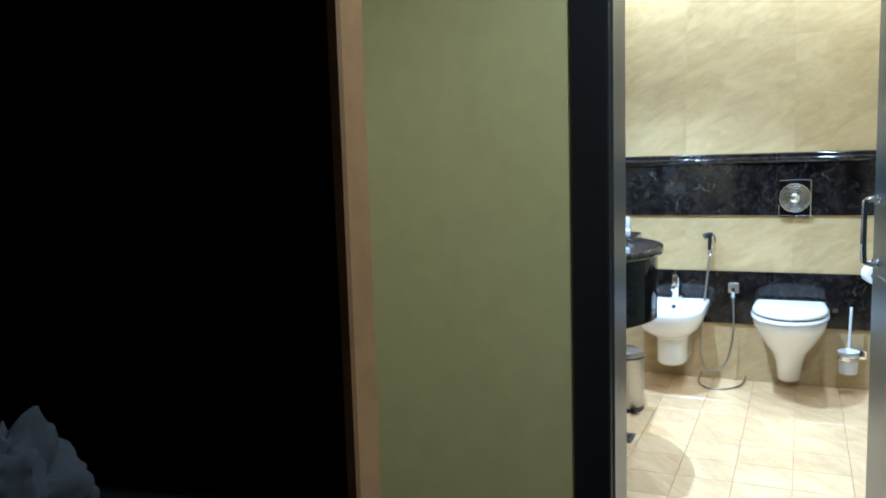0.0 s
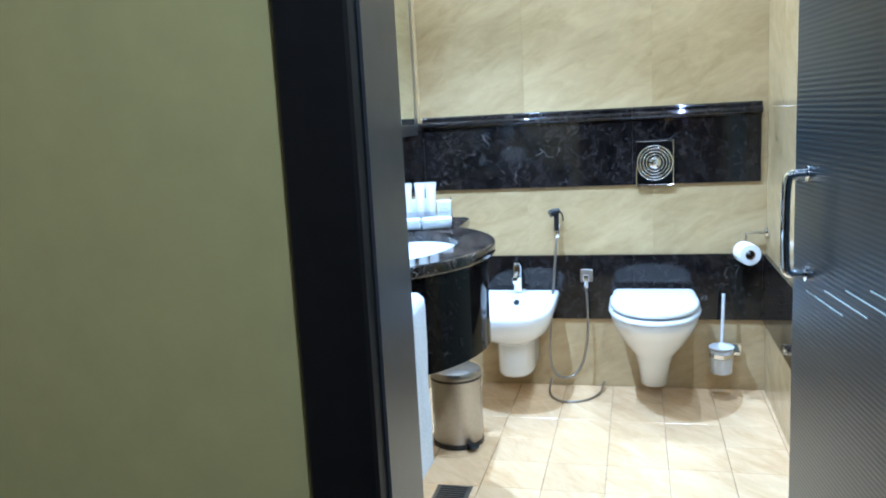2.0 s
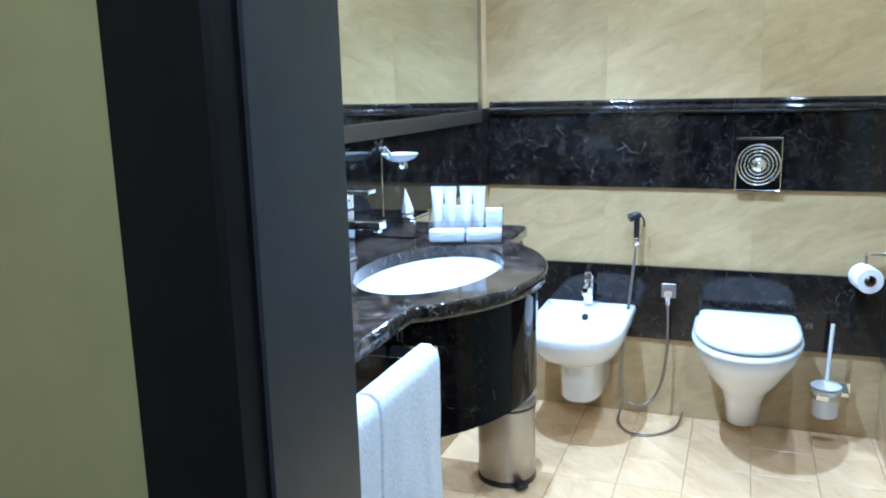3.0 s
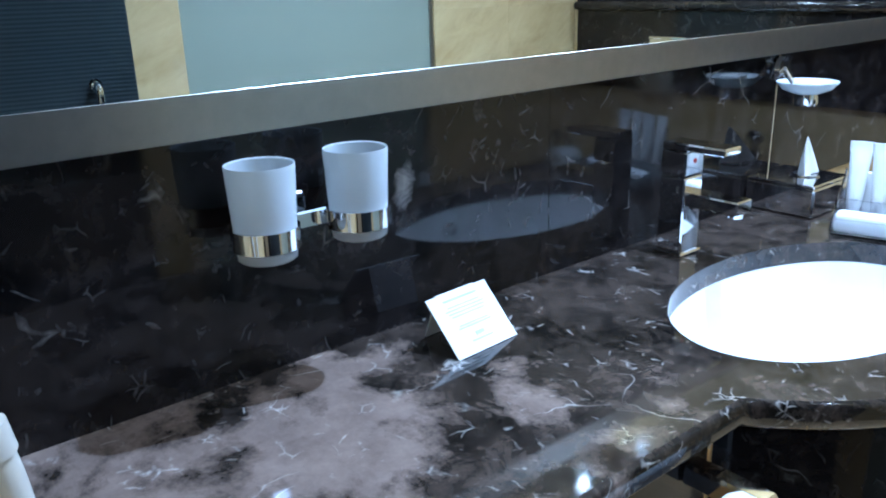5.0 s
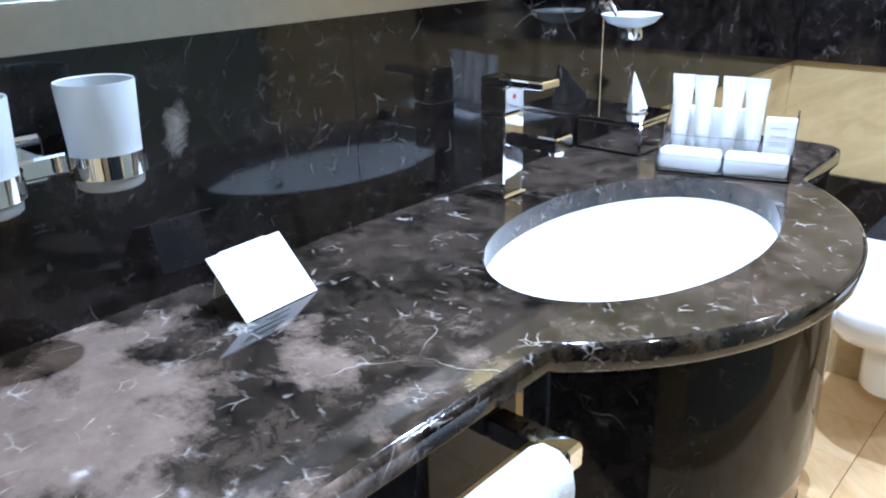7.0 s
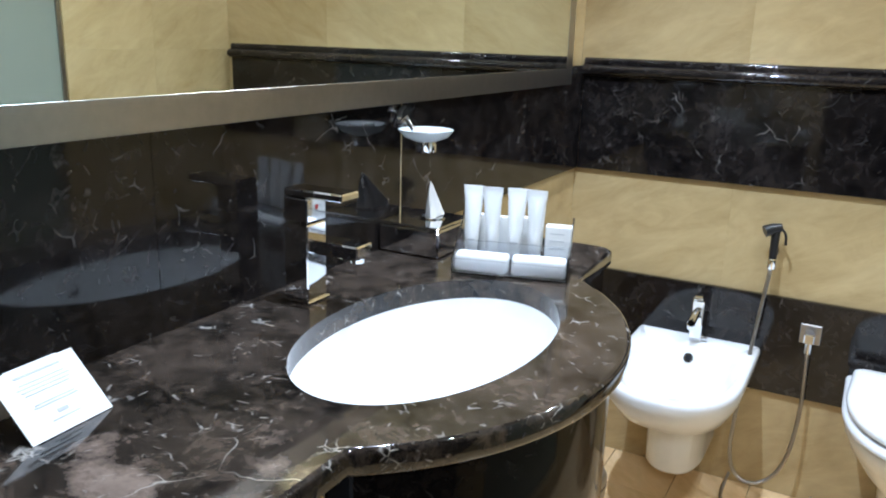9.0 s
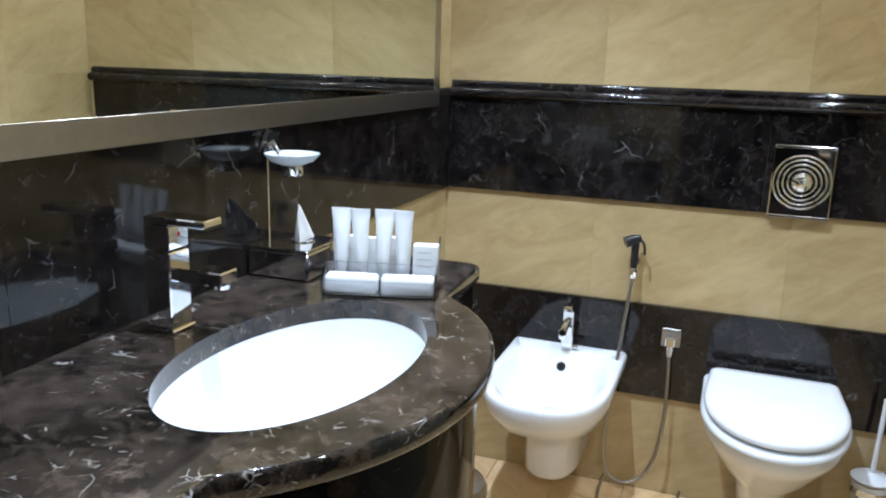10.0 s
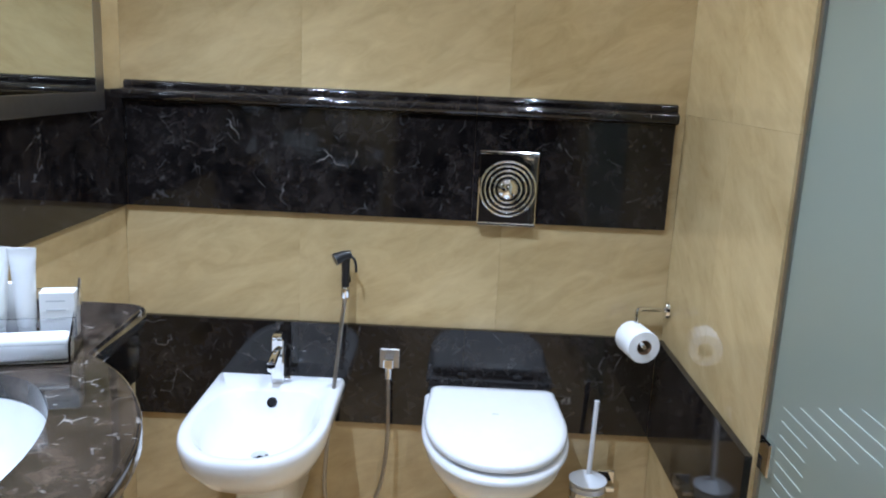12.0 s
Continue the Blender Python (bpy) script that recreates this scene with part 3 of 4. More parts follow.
# amenity caddy
CADDY = pose(0.2605, -1.055, CT + 0.001, 0, 0, 15.6)
caddy = thing("amenity_caddy", CADDY, "clear acrylic amenity stand with toiletries", "caddy")
CW = 0.095
part("base", box(-CW, -0.045, 0, CW, 0.045, 0.003, 0.001), M_ACRYL, caddy)
part("front_wall", box(-CW, -0.045, 0.003, CW, -0.0425, 0.026, 0.001), M_ACRYL, caddy)
part("middle_wall", box(-CW, -0.004, 0.003, CW, -0.0015, 0.048, 0.001), M_ACRYL, caddy)
part("step", box(-CW + 0.003, -0.001, 0.015, CW - 0.003, 0.042, 0.018, 0.001), M_ACRYL, caddy)
part("back_wall", box(-CW, 0.0425, 0.003, CW, 0.045, 0.075, 0.001), M_ACRYL, caddy)
for x in (-CW, CW - 0.003):
    prof = [(-0.045, 0.003), (-0.045, 0.026), (-0.004, 0.050), (0.03, 0.072), (0.045, 0.088), (0.045, 0.003)]
    part("side_wall", loft([[(x + dx, a, b) for a, b in prof] for dx in (0, 0.003)]), M_ACRYL, caddy, smooth=False)


def tube_mesh():
    rings = []
    for z, rx, ry in ((0.0135, 0.0095, 0.0095), (0.017, 0.0115, 0.0115), (0.03, 0.0122, 0.0120), (0.06, 0.0136, 0.0100), (0.088, 0.0158, 0.0040), (0.094, 0.0172, 0.0014), (0.104, 0.0176, 0.0012)):
        rings.append([(rx * math.cos(2 * math.pi * i / 24), ry * math.sin(2 * math.pi * i / 24), 0.0135 + (z - 0.0135) * 1.16) for i in range(24)])
    return loft(rings)


for k, x in enumerate((-0.074, -0.038, -0.002, 0.034)):
    tu = thing("toiletry_tube", CADDY @ pose(x, 0.016, 0.0185, (-2, 1, -1, 2)[k], (1, -1, 2, 0)[k], (5, -4, 6, -5)[k]), "white plastic toiletry tube standing on its cap", "tube", "toiletry tubes")
    part("body", tube_mesh(), M_TUBE, tu, angle=50)
    part("cap", lathe([(0, 0), (0.0085, 0), (0.0095, 0.001), (0.0100, 0.013), (0, 0.0135)], 24), M_TUBE, tu, "white screw cap")
    part("label_print", box(-0.006, -0.0142, 0.028, 0.006, -0.0128, 0.0295), M_INK, tu, smooth=False)
for x, w, h in ((-0.056, 0.014, 0.068), (-0.020, 0.013, 0.066), (0.016, 0.014, 0.068)):
    tagged(part("sachet_box", join(None, box(-w, -0.005, 0, w, 0.005, h, 0.001), CADDY @ pose(x, 0.0355, 0.0185)), M_PAPER), "slim white carton behind the toiletry tubes", "box", "slim cartons")
bx = thing("toiletry_box", CADDY @ pose(0.072, 0.020, 0.0185), "small white cardboard toiletry box", "box")
part("carton", box(-0.021, -0.013, 0, 0.021, 0.013, 0.060, 0.0008), M_PAPER, bx)
for z in (0.024, 0.036, 0.048):
    part("print_line", box(-0.013, -0.0134, z, 0.010, -0.013, z + 0.0016), M_INK, bx, smooth=False)
for x, w in ((-0.047, 0.044), (0.047, 0.044)):
    tagged(part("wrapped_soap", join(None, box(-w, -0.017, 0, w, 0.017, 0.030, 0.006, 3), CADDY @ pose(x, -0.0235, 0.0035, 0, 0, 1.5 if x > 0 else -1)), M_PAPER), "white paper-wrapped guest soap in the caddy", "soap", "wrapped soaps")


tissue_box = thing("tissue_box", pose(0.003, -1.068, CT + 0.001), "low polished chrome tissue box beside the caddy", "tissue box")
part("body", box(0.0, 0.0, 0.0, 0.122, 0.128, 0.049, 0.003), M_CHROME, tissue_box)
part("top_plate", box(0.001, 0.001, 0.0495, 0.121, 0.127, 0.055, 0.002), M_CHROME, tissue_box)
part("slot_rim", lathe([(0.020, 0.0), (0.027, 0.0), (0.027, 0.002), (0.020, 0.002)], 32, m=pose(0.066, 0.078, 0.0555), closed=True), M_CHROME, tissue_box, "chrome ring round the opening")


def folded():
    """A tissue pulled up into a leaning point, with soft pleats."""
    rings = []
    for k in range(9):
        t = k / 8
        w = 0.034 * (1 - t) ** 0.8 + 0.0008
        ring = []
        for i in range(20):
            a = 2 * math.pi * i / 20
            pleat = 1 + 0.22 * math.sin(4 * a + 2 * t)
            ring.append((0.35 * w * pleat * math.cos(a), w * pleat * math.sin(a) + 0.006 - 0.030 * t, 0.068 * t))
        rings.append(ring)
    return join(None, loft(rings), pose(0.069, -0.984, CT + 0.0575, 0, 0, 12))


tagged(part("tissue", folded(), M_PAPER, angle=70), "white tissue drawn up to a point from the box", "tissue")

# hair dryer
dryer = thing("hair_dryer", pose(0, 0, 0), "ivory wall hair dryer with a ribbed hose", "hair dryer")
part("holder", box(0.03, NEAR + 0.012, 1.08, 0.115, NEAR + 0.062, 1.27, 0.015, 3), M_DRYER, dryer)
part("cord_grip", rod([(0.10, NEAR + 0.04, 1.085), (0.15, NEAR + 0.048, 1.045), (0.20, NEAR + 0.056, 1.024), (0.240, NEAR + 0.064, 1.012)], 0.007, smooth_steps=2), M_DRYER, dryer)
path = [(0.240, NEAR + 0.064, 1.012), (0.240, NEAR + 0.070, 0.973), (0.240, NEAR + 0.072, 0.933), (0.241, NEAR + 0.072, 0.900), (0.242, NEAR + 0.068, 0.878), (0.232, NEAR + 0.056, 0.8745), (0.215, NEAR + 0.040, 0.884), (0.19, NEAR + 0.030, 0.92), (0.15, NEAR + 0.030, 0.99), (0.10, NEAR + 0.035, 1.085)]
part("hose", rod(path, lambda t: 0.0118 + 0.00006 * math.sin(t * 620), 16, smooth_steps=5), M_DRYER, dryer, "finely ribbed ivory hose hanging in a loop")
part("hose_collar", rod([(0.240, NEAR + 0.0635, 1.018), (0.240, NEAR + 0.0665, 0.998)], 0.0135, 18), M_DRYER, dryer)

# ---- toilet corner ----


def egg(cx, y0, y1, half, z, taper=0.0, front=2.1, mid=0.42, corner=0.018):
    """Plan outline of a pan: straight at the wall with small round corners, a rounded front."""
    length = y0 - y1
    ym = y0 - length * mid
    back = half * (1 - taper)
    c = min(corner, back * 0.5, (y0 - ym) * 0.5)
    pts = []
    for k in range(7):
        t = math.pi / 2 * k / 6
        pts.append((cx + back - c + c * math.cos(t), y0 - c + c * math.sin(t), z))
    for k in range(7):
        t = math.pi / 2 + math.pi / 2 * k / 6
        pts.append((cx - back + c + c * math.cos(t), y0 - c + c * math.sin(t), z))
    for k in range(37):
        t = math.pi + math.pi * k / 36
        ct, st = math.cos(t), math.sin(t)
        pts.append((cx + half * math.copysign(abs(ct) ** (2 / front), ct), ym - (ym - y1) * abs(st) ** (2 / front), z))
    return pts


TX = 0.957
toilet = thing("toilet", pose(0, 0, 0), "white wall-hung toilet with closed lid", "toilet")
part("pan", loft([egg(TX, 0.0, -0.12, 0.046, 0.045), egg(TX, 0.0, -0.15, 0.055, 0.058), egg(TX, 0.0, -0.235, 0.066, 0.16), egg(TX, 0.0, -0.29, 0.084, 0.215), egg(TX, 0.0, -0.375, 0.122, 0.275), egg(TX, 0.0, -0.43, 0.152, 0.33), egg(TX, 0.0, -0.483, 0.165, 0.37), egg(TX, 0.0, -0.491, 0.169, 0.395), egg(TX, 0.0, -0.488, 0.167, 0.402)]), M_PORCELAIN, toilet, angle=60)
part("seat", loft([egg(TX, -0.050, -0.490, 0.166, 0.404), egg(TX, -0.046, -0.500, 0.173, 0.4075), egg(TX, -0.046, -0.501, 0.174, 0.414), egg(TX, -0.048, -0.496, 0.170, 0.4205), egg(TX, -0.055, -0.484, 0.160, 0.4225)]), M_SEAT, toilet, "white closed toilet seat ring", angle=50)
part("lid", loft([egg(TX, -0.072, -0.476, 0.156, 0.4295, 0.05), egg(TX, -0.066, -0.488, 0.166, 0.4325, 0.05), egg(TX, -0.066, -0.490, 0.168, 0.4400, 0.05), egg(TX, -0.068, -0.486, 0.165, 0.4475, 0.05), egg(TX, -0.075, -0.472, 0.155, 0.4525, 0.05), egg(TX, -0.10, -0.43, 0.13, 0.4545, 0.05)]), M_SEAT, toilet, "slightly domed white toilet lid", angle=50)
for x in (-0.075, 0.075):
    part("hinge", lathe([(0, -0.012), (0.012, -0.012), (0.012, 0.012), (0, 0.012)], 18, m=pose(TX + x, -0.066, 0.425, 0, 90, 0)), M_SEAT, toilet)
part("lid_mark", box(TX - 0.008, -0.243, 0.4543, TX + 0.008, -0.238, 0.4552), M_INK, toilet, "small grey maker's mark")

BX = 0.398
bidet = thing("bidet", pose(0, 0, 0), "white wall-hung bidet with a rounded bowl", "bidet")


def bidet_body():
    H = 0.17
    out = dict(front=2.45, mid=0.5, corner=0.010)
    outer = [egg(BX, 0.0, y, h, z, **out) for y, h, z in ((-0.262, 0.070, 0.122), (-0.275, 0.076, 0.135), (-0.28, 0.079, 0.262), (-0.345, 0.103, 0.285), (-0.435, 0.143, 0.325), (-0.486, 0.164, 0.375), (-0.498, H, 0.413), (-0.496, H - 0.002, 0.424), (-0.491, H - 0.006, 0.4285))]
    inn = dict(front=2.3, mid=0.35, corner=0.06)
    inner = [egg(BX, y0, y1, h, z, 0.12, **inn) for y0, y1, h, z in ((-0.100, -0.474, H - 0.022, 0.4285), (-0.104, -0.469, H - 0.027, 0.424), (-0.125, -0.435, H - 0.040, 0.39), (-0.145, -0.40, H - 0.06, 0.345), (-0.18, -0.34, H - 0.10, 0.325), (-0.22, -0.28, 0.015, 0.322))]
    return loft(outer + inner)


part("bowl", bidet_body(), M_PORCELAIN, bidet, angle=60)
part("drain", lathe([(0, 0.004), (0.02, 0.003), (0.022, 0), (0, 0)], 24, m=pose(BX, -0.25, 0.322)), M_CHROME, bidet)
part("overflow", lathe([(0.0, 0.0), (0.011, 0.0), (0.013, 0.003), (0.014, 0.0), (0.014, -0.004), (0.0, -0.004)], 24, m=pose(BX, -0.119, 0.402, 62, 0, 0)), M_CHROME, bidet, "chrome overflow ring")
part("overflow_opening", lathe([(0.0, 0.001), (0.009, 0.001), (0.009, -0.002), (0, -0.002)], 20, m=pose(BX, -0.1203, 0.4027, 62, 0, 0)), M_BLACK, bidet)
btap = thing("bidet_tap", pose(BX, -0.045, 0.4285), "chrome bidet mixer tap with swivel nozzle", "tap")
part("body", box(-0.016, -0.018, 0, 0.016, 0.018, 0.122, 0.003), M_CHROME, btap)
part("lever", box(-0.013, -0.03, 0.126, 0.013, 0.018, 0.134, 0.003), M_CHROME, btap)
part("spout", rod([(0, -0.015, 0.090), (-0.002, -0.045, 0.084), (-0.004, -0.068, 0.072)], 0.011), M_CHROME, btap)
part("nozzle", lathe([(0, -0.014), (0.010, -0.014), (0.011, 0.0), (0, 0.0)], 20, m=pose(-0.004, -0.070, 0.070, 25, 0, 0)), M_CHROME, btap)
part("side_knob", rod([(0.016, 0, 0.012), (0.032, 0, 0.012)], 0.007), M_CHROME, btap)

# flush plate: square chrome plate with concentric rings
plate = thing("flush_plate", pose(0.968, -0.002, 0.961), "square polished chrome flush plate with raised rings", "flush plate")
part("frame", box(-0.074, -0.010, -0.094, 0.074, 0.0, 0.094, 0.003), M_CHROME, plate)
part("top_edge", box(-0.074, -0.014, 0.087, 0.074, -0.010, 0.094, 0.0015), M_CHROME, plate)
part("bottom_edge", box(-0.074, -0.014, -0.094, 0.074, -0.010, -0.087, 0.0015), M_CHROME, plate)
for r in (0.034, 0.046, 0.058, 0.069):
    part("ring", lathe([(r - 0.003, 0.0), (r - 0.0015, 0.0018), (r, 0.0023), (r + 0.0015, 0.0018), (r + 0.003, 0.0)], 56, m=pose(0, -0.010, 0, 90, 0, 0)), M_CHROME, plate, angle=60)
part("button", lathe([(0, 0.013), (0.014, 0.011), (0.023, 0.006), (0.026, 0.0)], 40, m=pose(0, -0.010, 0, 90, 0, 0)), M_CHROME, plate, "domed chrome push button")

# bidet spray
spray = thing("hand_spray", pose(0.567, 0, 0), "black and chrome hand spray on a wall clip", "hand spray")
part("wall_clip", box(-0.012, -0.030, 0.700, 0.012, 0.0, 0.722, 0.003), M_CHROME, spray)
part("grip", rod([(0.0, -0.036, 0.690), (0, -0.036, 0.735), (0.0, -0.038, 0.768)], lambda t: 0.0095 + 0.002 * t, 18), M_BLACK, spray, "black plastic grip")
part("head", rod([(0.012, -0.034, 0.778), (-0.006, -0.042, 0.775), (-0.026, -0.052, 0.766)], lambda t: 0.011 + 0.005 * t, 18), M_BLACK, spray, "black spray head")
part("trigger", rod([(0.010, -0.040, 0.778), (0.026, -0.044, 0.765), (0.028, -0.044, 0.735)], 0.0035, 10, smooth_steps=2), M_BLACK, spray)
part("collar", lathe([(0, -0.016), (0.010, -0.016), (0.012, -0.012), (0.012, 0.01), (0.009, 0.014), (0, 0.014)], 22, m=pose(0, -0.036, 0.680)), M_CHROME, spray)
hose = [(0.567, -0.036, 0.67), (0.557, -0.045, 0.56), (0.548, -0.07, 0.44), (0.535, -0.10, 0.28), (0.530, -0.11, 0.14), (0.560, -0.11, 0.075), (0.62, -0.10, 0.070), (0.672, -0.08, 0.13), (0.690, -0.055, 0.26), (0.688, -0.04, 0.38), (0.684, -0.032, 0.455)]
part("hose", join(None, rod(hose, lambda t: 0.0052 + 0.0005 * math.sin(t * 700), 10, smooth_steps=5), pose(-0.567, 0, 0)), M_STEEL, spray, "flexible steel hose in a loop")
valve = thing("angle_valve", pose(0.684, 0, 0.49), "square chrome wall valve for the spray hose", "valve")
part("rosette", box(-0.026, -0.006, -0.024, 0.026, 0.0, 0.030, 0.002), M_STEEL, valve)
part("body", box(-0.013, -0.042, -0.014, 0.013, -0.006, 0.014, 0.003), M_CHROME, valve)
part("outlet", lathe([(0, -0.03), (0.009, -0.03), (0.010, 0.0), (0, 0.0)], 20, m=pose(0, -0.032, -0.012)), M_CHROME, valve)
cord = [(0.53, -0.03, 0.045), (0.52, -0.12, 0.006), (0.58, -0.22, 0.006), (0.68, -0.20, 0.006), (0.74, -0.10, 0.006), (0.75, -0.02, 0.03)]
tagged(part("floor_hose", rod(cord, 0.0045, 10, smooth_steps=4), M_STEEL), "thin grey hose lying on the floor tiles", "hose")

# paper holder
ph = thing("paper_holder", pose(RIGHT, -0.032, 0.672), "chrome toilet paper holder on the side wall", "paper holder")
part("rosette", lathe([(0, 0), (0.020, 0), (0.022, 0.004), (0.020, 0.012), (0, 0.013)], 30, m=pose(0, 0, 0, 0, -90, 0)), M_CHROME, ph)
part("arm", rod([(0, 0, 0), (-0.060, 0, 0), (-0.080, -0.004, 0), (-0.084, -0.012, -0.008), (-0.084, -0.014, -0.066)], 0.0065, 14, smooth_steps=2), M_CHROME, ph)
part("spindle", rod([(-0.084, -0.008, -0.066), (-0.084, -0.112, -0.066)], 0.006), M_CHROME, ph)
roll = thing("toilet_roll", pose(RIGHT - 0.084, -0.072, 0.596, 90, 0, 10), "white toilet paper roll on the chrome holder", "toilet roll")
part("paper", lathe([(0.019, -0.045), (0.040, -0.045), (0.042, -0.042), (0.042, 0.042), (0.040, 0.045), (0.019, 0.045)], 48, closed=True), M_PAPER, roll, angle=50)
part("core", lathe([(0.0175, -0.0455), (0.019, -0.0455), (0.019, 0.0455), (0.0175, 0.0455)], 32, closed=True), M_CARD, roll, "brown cardboard core")

# toilet brush
brush = thing("toilet_brush", pose(1.222, -0.080, -0.032), "toilet brush in a frosted glass wall cup", "toilet brush")
part("cup", lathe([(0, 0.135), (0.036, 0.135), (0.041, 0.14), (0.046, 0.235), (0.044, 0.236), (0.039, 0.145), (0, 0.142)], 40), M_FROST_CUP, brush, "frosted glass cup")
part("rim", lathe([(0.046, 0.205), (0.049, 0.205), (0.049, 0.222), (0.046, 0.222)], 40, closed=True), M_CHROME, brush, "chrome holder ring")
part("cover", lathe([(0.007, 0.262), (0.018, 0.256), (0.044, 0.250), (0.050, 0.246), (0.049, 0.241), (0.042, 0.2375), (0.0, 0.2375)], 40), M_FROST_CUP, brush, "frosted splash cover")
part("stick", rod([(0, 0, 0.24), (0.004, 0.005, 0.34), (0.008, 0.01, 0.455), (0.008, 0.0105, 0.462)], 0.0065, 16), M_FROST_CUP, brush, "frosted white stick")
part("wall_arm", box(0.04, 0.005, 0.206, 0.075, 0.075, 0.222, 0.003), M_CHROME, brush)
part("wall_plate", box(0.036, 0.066, 0.190, 0.086, 0.074, 0.238, 0.003), M_CHROME, brush)

# pedal bin
bin_ = thing("pedal_bin", pose(0.243, -0.635, 0.0), "small polished steel pedal bin on the floor", "bin")
part("body", lathe([(0, 0.012), (0.090, 0.012), (0.092, 0.02), (0.092, 0.255), (0.088, 0.258), (0, 0.258)], 48), M_STEEL, bin_, "polished steel body")
part("foot_ring", lathe([(0, 0), (0.093, 0), (0.094, 0.004), (0.094, 0.018), (0.090, 0.019), (0, 0.019)], 48), M_BLACK, bin_)
part("lid", lathe([(0.094, 0.257), (0.095, 0.266), (0.088, 0.281), (0.06, 0.292), (0, 0.297)], 48), M_STEEL, bin_, "domed steel lid")
part("lid_band", lathe([(0.090, 0.250), (0.0945, 0.250), (0.0945, 0.259), (0.09, 0.259)], 48, closed=True), M_BLACK, bin_)
part("pedal", join(None, box(0.085, -0.018, 0.010, 0.128, 0.018, 0.022, 0.004), pose(0, 0, 0, 0, 0, -50)), M_BLACK, bin_)

# floor drain
drain = thing("floor_drain", pose(0.31, -1.055, 0.0), "square steel drain grate set in the floor", "drain")
part("frame", box(-0.058, -0.058, 0.0, 0.058, 0.058, 0.003, 0.001), M_STEEL, drain)
for k in range(7):
    part("slot", box(-0.044, -0.047 + 0.0145 * k, 0.003, 0.044, -0.040 + 0.0145 * k, 0.0036), M_BLACK, drain, smooth=False)

# ---- glass ----
shower = thing("shower_screen", pose(0, 0, 0), "etched pale green glass shower door", "shower screen")
part("pane", box(RIGHT + 0.012, -1.495, 0.10, RIGHT + 0.020, -0.672, 2.05, 0.001, 1), M_PANE, shower, smooth=False)
part("edge_profile", box(RIGHT + 0.006, -0.674, 0.10, RIGHT + 0.026, -0.661, 2.05, 0.001, 1), M_STEEL, shower)
for z in (0.60, 1.75):
    part("hinge", box(RIGHT + 0.002, -0.715, z - 0.032, RIGHT + 0.030, -0.668, z + 0.032, 0.003), M_CHROME, shower)
for k in range(-6, 12):
    y1 = -0.725 - 0.059 * max(k, 0)
    y0 = max(y1 - (0.19 if k >= 0 else 0.10), -1.49)
    z = 0.707 + 0.0252 * k
    part("etched_line", box(RIGHT + 0.0112, y0, z - 0.0010, RIGHT + 0.0119, y1, z + 0.0010), M_ETCH, shower, smooth=False)
structure("shower_kerb", box(RIGHT + 0.002, -1.50, 0, RIGHT + 0.10, -0.661, 0.095, 0.006), M_SAND_R, "low beige stone kerb of the shower", "kerb")

glass_door = thing("door_2", pose(DX1 - 0.006, NEAR + 0.03, 0, 0, 0, 6.0), "ribbed frosted glass entrance door standing open, reflected darkness in its colour", "door", kind="structure")
part("pane", box(-0.034, 0.0, 0.012, -0.024, 0.625, 2.05, 0.002, 1), M_RIBBED, glass_door, smooth=False)
part("edge_strip", box(-0.036, -0.012, 0.012, -0.020, 0.0, 2.05, 0.001, 1), M_STEEL, glass_door, "bright steel edge strip")
for z in (0.93, 1.75, 0.20):
    part("hinge", box(-0.046, -0.02, z - 0.04, -0.012, 0.04, z + 0.04, 0.004), M_BLACK, glass_door)
HY = 0.535
part("handle", rod([(-0.034, HY, 1.055), (-0.066, HY, 1.055), (-0.076, HY, 1.045), (-0.076, HY, 0.878), (-0.066, HY, 0.868), (-0.034, HY, 0.868)], 0.0085, 16, smooth_steps=2), M_CHROME, glass_door, "chrome bow handle")
for z in (1.055, 0.868):
    part("handle_rose", lathe([(0, 0), (0.014, 0), (0.014, 0.006), (0, 0.007)], 24, m=pose(-0.034, HY, z, 0, -90, 0)), M_CHROME, glass_door)
for k in range(5):
    y1 = 0.54 - 0.10 * k
    z = 0.835 + 0.0225 * k
    part("etched_line", box(-0.0348, max(y1 - 0.19, 0.01), z - 0.0012, -0.0341, y1, z + 0.0012), M_ETCH, glass_door, smooth=False)

# ceiling lamps
for x, y in DOWNLIGHTS + [(1.85, -1.15), (1.30, -3.60)]:
    dl = thing("downlight", pose(x, y, CEIL), "round recessed ceiling downlight with a chrome rim", "downlight", "ceiling downlights")
    part("rim", lathe([(0.034, -0.001), (0.046, -0.001), (0.042, -0.004), (0.044, -0.008), (0.036, -0.006)], 40, closed=True), M_CHROME, dl)
    part("lens", lathe([(0.0, -0.002), (0.034, -0.002), (0.034, 0.0), (0, 0)], 32), M_LAMP, dl)

# sideboard with a cloth in the unlit room
side = thing("sideboard", pose(0.24, -3.89, 0), "dark wooden sideboard against the partition", "sideboard")
part("body", box(-0.35, -0.14, 0.06, 0.28, 0.14, 0.85, 0.004), M_DARKWOOD_UNLIT, side)
part("top", box(-0.36, -0.15, 0.85, 0.29, 0.143, 0.875, 0.004), M_DARKWOOD_UNLIT, side)
part("plinth", box(-0.33, -0.12, 0.0, 0.26, 0.13, 0.06), M_DARKWOOD_UNLIT, side)


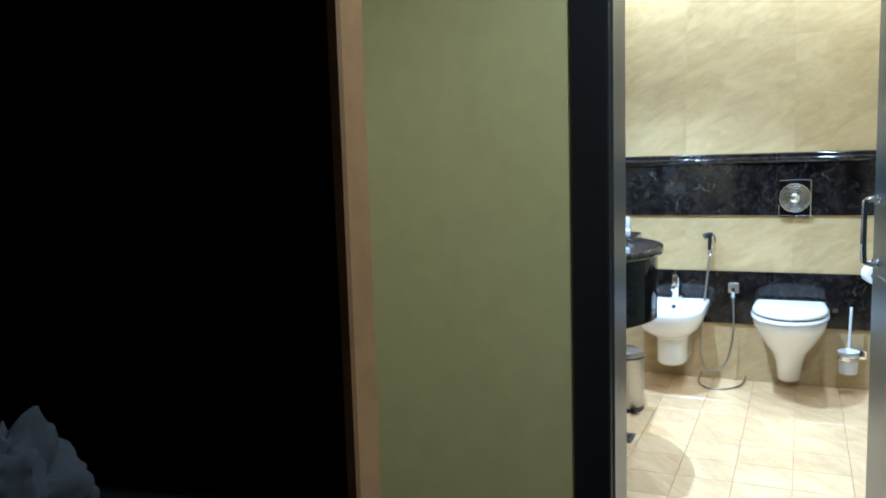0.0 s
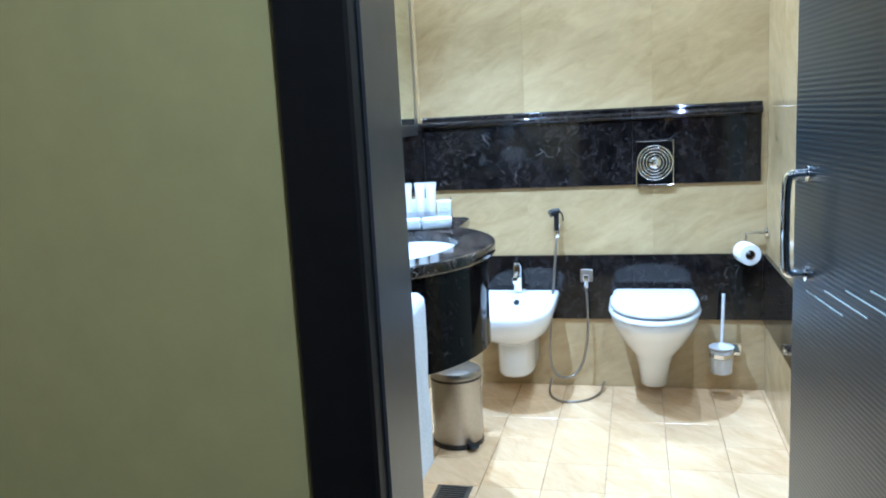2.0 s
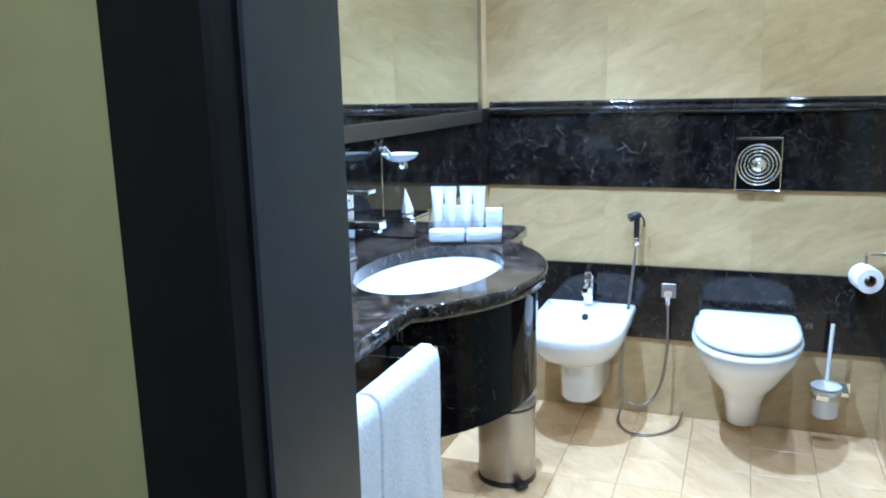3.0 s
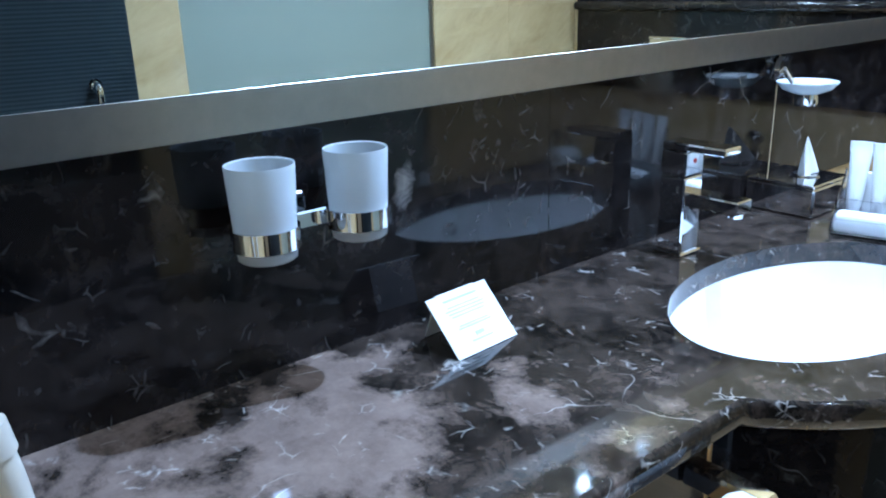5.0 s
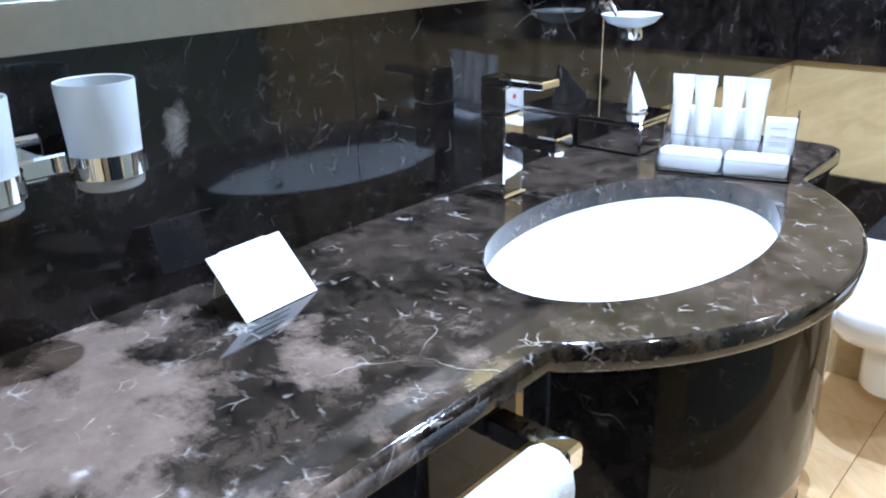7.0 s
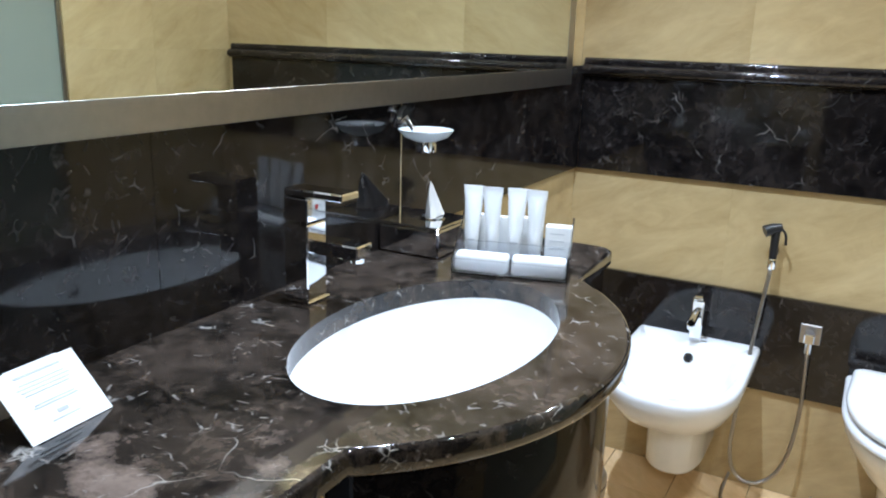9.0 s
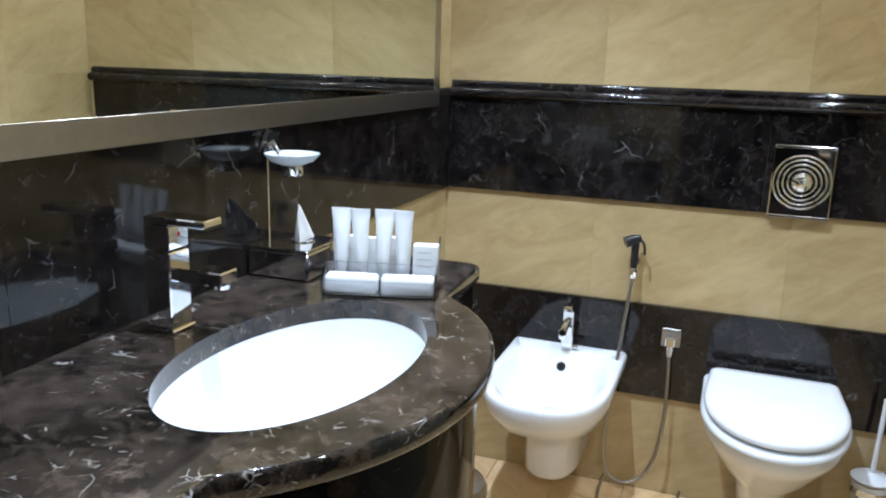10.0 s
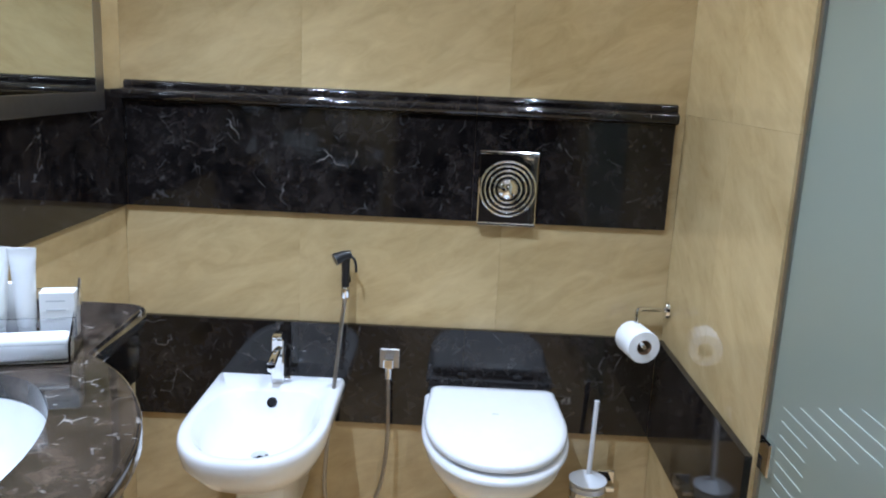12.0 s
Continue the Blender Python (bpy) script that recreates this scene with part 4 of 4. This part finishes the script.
def cloth():
    own = bmesh.new()
    bmesh.ops.create_icosphere(own, subdivisions=5, radius=1)
    for vv in own.verts:
        n = noise.noise(vv.co * 2.2) * 0.35 + noise.noise(vv.co * 6) * 0.16 + noise.noise(vv.co * 13) * 0.06
        vv.co *= 1 + n
        vv.co = Vector((vv.co.x * 0.070, vv.co.y * 0.06, max(vv.co.z * 0.085, -0.03) + 0.03))
    return join(None, own, pose(0.376, -3.925, 0.876, 0, 0, 40))


tagged(part("crumpled_cloth", cloth(), M_FABRIC, angle=60), "crumpled pale cloth lying on the dark sideboard, coloured dark as unlit", "cloth")

# ---- tiles ----
TILE = 0.0002


def wall_tiles(parent, axis, face, along, heights, material, skip=()):
    cache = {}
    for z0, z1 in zip(heights, heights[1:]):
        for a, b in zip(along, along[1:]):
            lo, hi = min(a, b), max(a, b)
            w, h = hi - lo - TILE, z1 - z0 - TILE
            if (round((lo + hi) / 2, 2), round((z0 + z1) / 2, 2)) in skip:
                continue
            key = (round(w, 4), round(h, 4))
            if key not in cache:
                if axis == "y":
                    bm = box(-w / 2, 0, -h / 2, w / 2, 0.010, h / 2, 0.0003, 1)
                else:
                    bm = box(0, -w / 2, -h / 2, 0.010, w / 2, h / 2, 0.0003, 1)
                me = bpy.data.meshes.new("tile")
                bm.to_mesh(me)
                bm.free()
                me.materials.append(material)
                cache[key] = me
            ob = new("tile", cache[key])
            ob.parent = parent
            c = (lo + hi) / 2
            ob.location = (c, face, (z0 + z1) / 2) if axis == "y" else (face, c, (z0 + z1) / 2)


ROWZ = [0.0, LOW0, LOW1, BAND0, 1.165, 1.765, CEIL]
wall_tiles(wall_back, "y", BACK, [-0.012, 0.44, 0.96, 1.40], ROWZ, M_SAND)
wall_tiles(wall_left, "x", LEFT - 0.010, [NEAR + 0.012, -1.72, -0.995, -0.45, BACK], ROWZ, M_SAND)
wall_tiles(wall_right, "x", RIGHT, [-0.66, -0.33, BACK], [0.0, LOW0, LOW1, 1.165, 1.765, CEIL], M_SAND_R)
fl = {}
for i in range(9):
    for j in range(13):
        x0, y0 = -0.012 + 0.2 * i, BACK - 0.2 * (j + 1)
        x1, y1 = min(x0 + 0.2, RIGHT + 0.2), y0 + 0.2
        if y0 < NEAR - 0.05 or x0 > RIGHT:
            continue
        key = round(x1 - x0, 3)
        if key not in fl:
            bm = box(-key / 2 + 0.0008, -0.0992, -0.012, key / 2 - 0.0008, 0.0992, 0.0, 0.001, 1)
            me = bpy.data.meshes.new("floor_tile")
            bm.to_mesh(me)
            bm.free()
            me.materials.append(M_FLOOR)
            fl[key] = me
        ob = new("floor_tile", fl[key])
        ob.parent = floor
        ob.location = ((x0 + x1) / 2, (y0 + y1) / 2, 0.0)
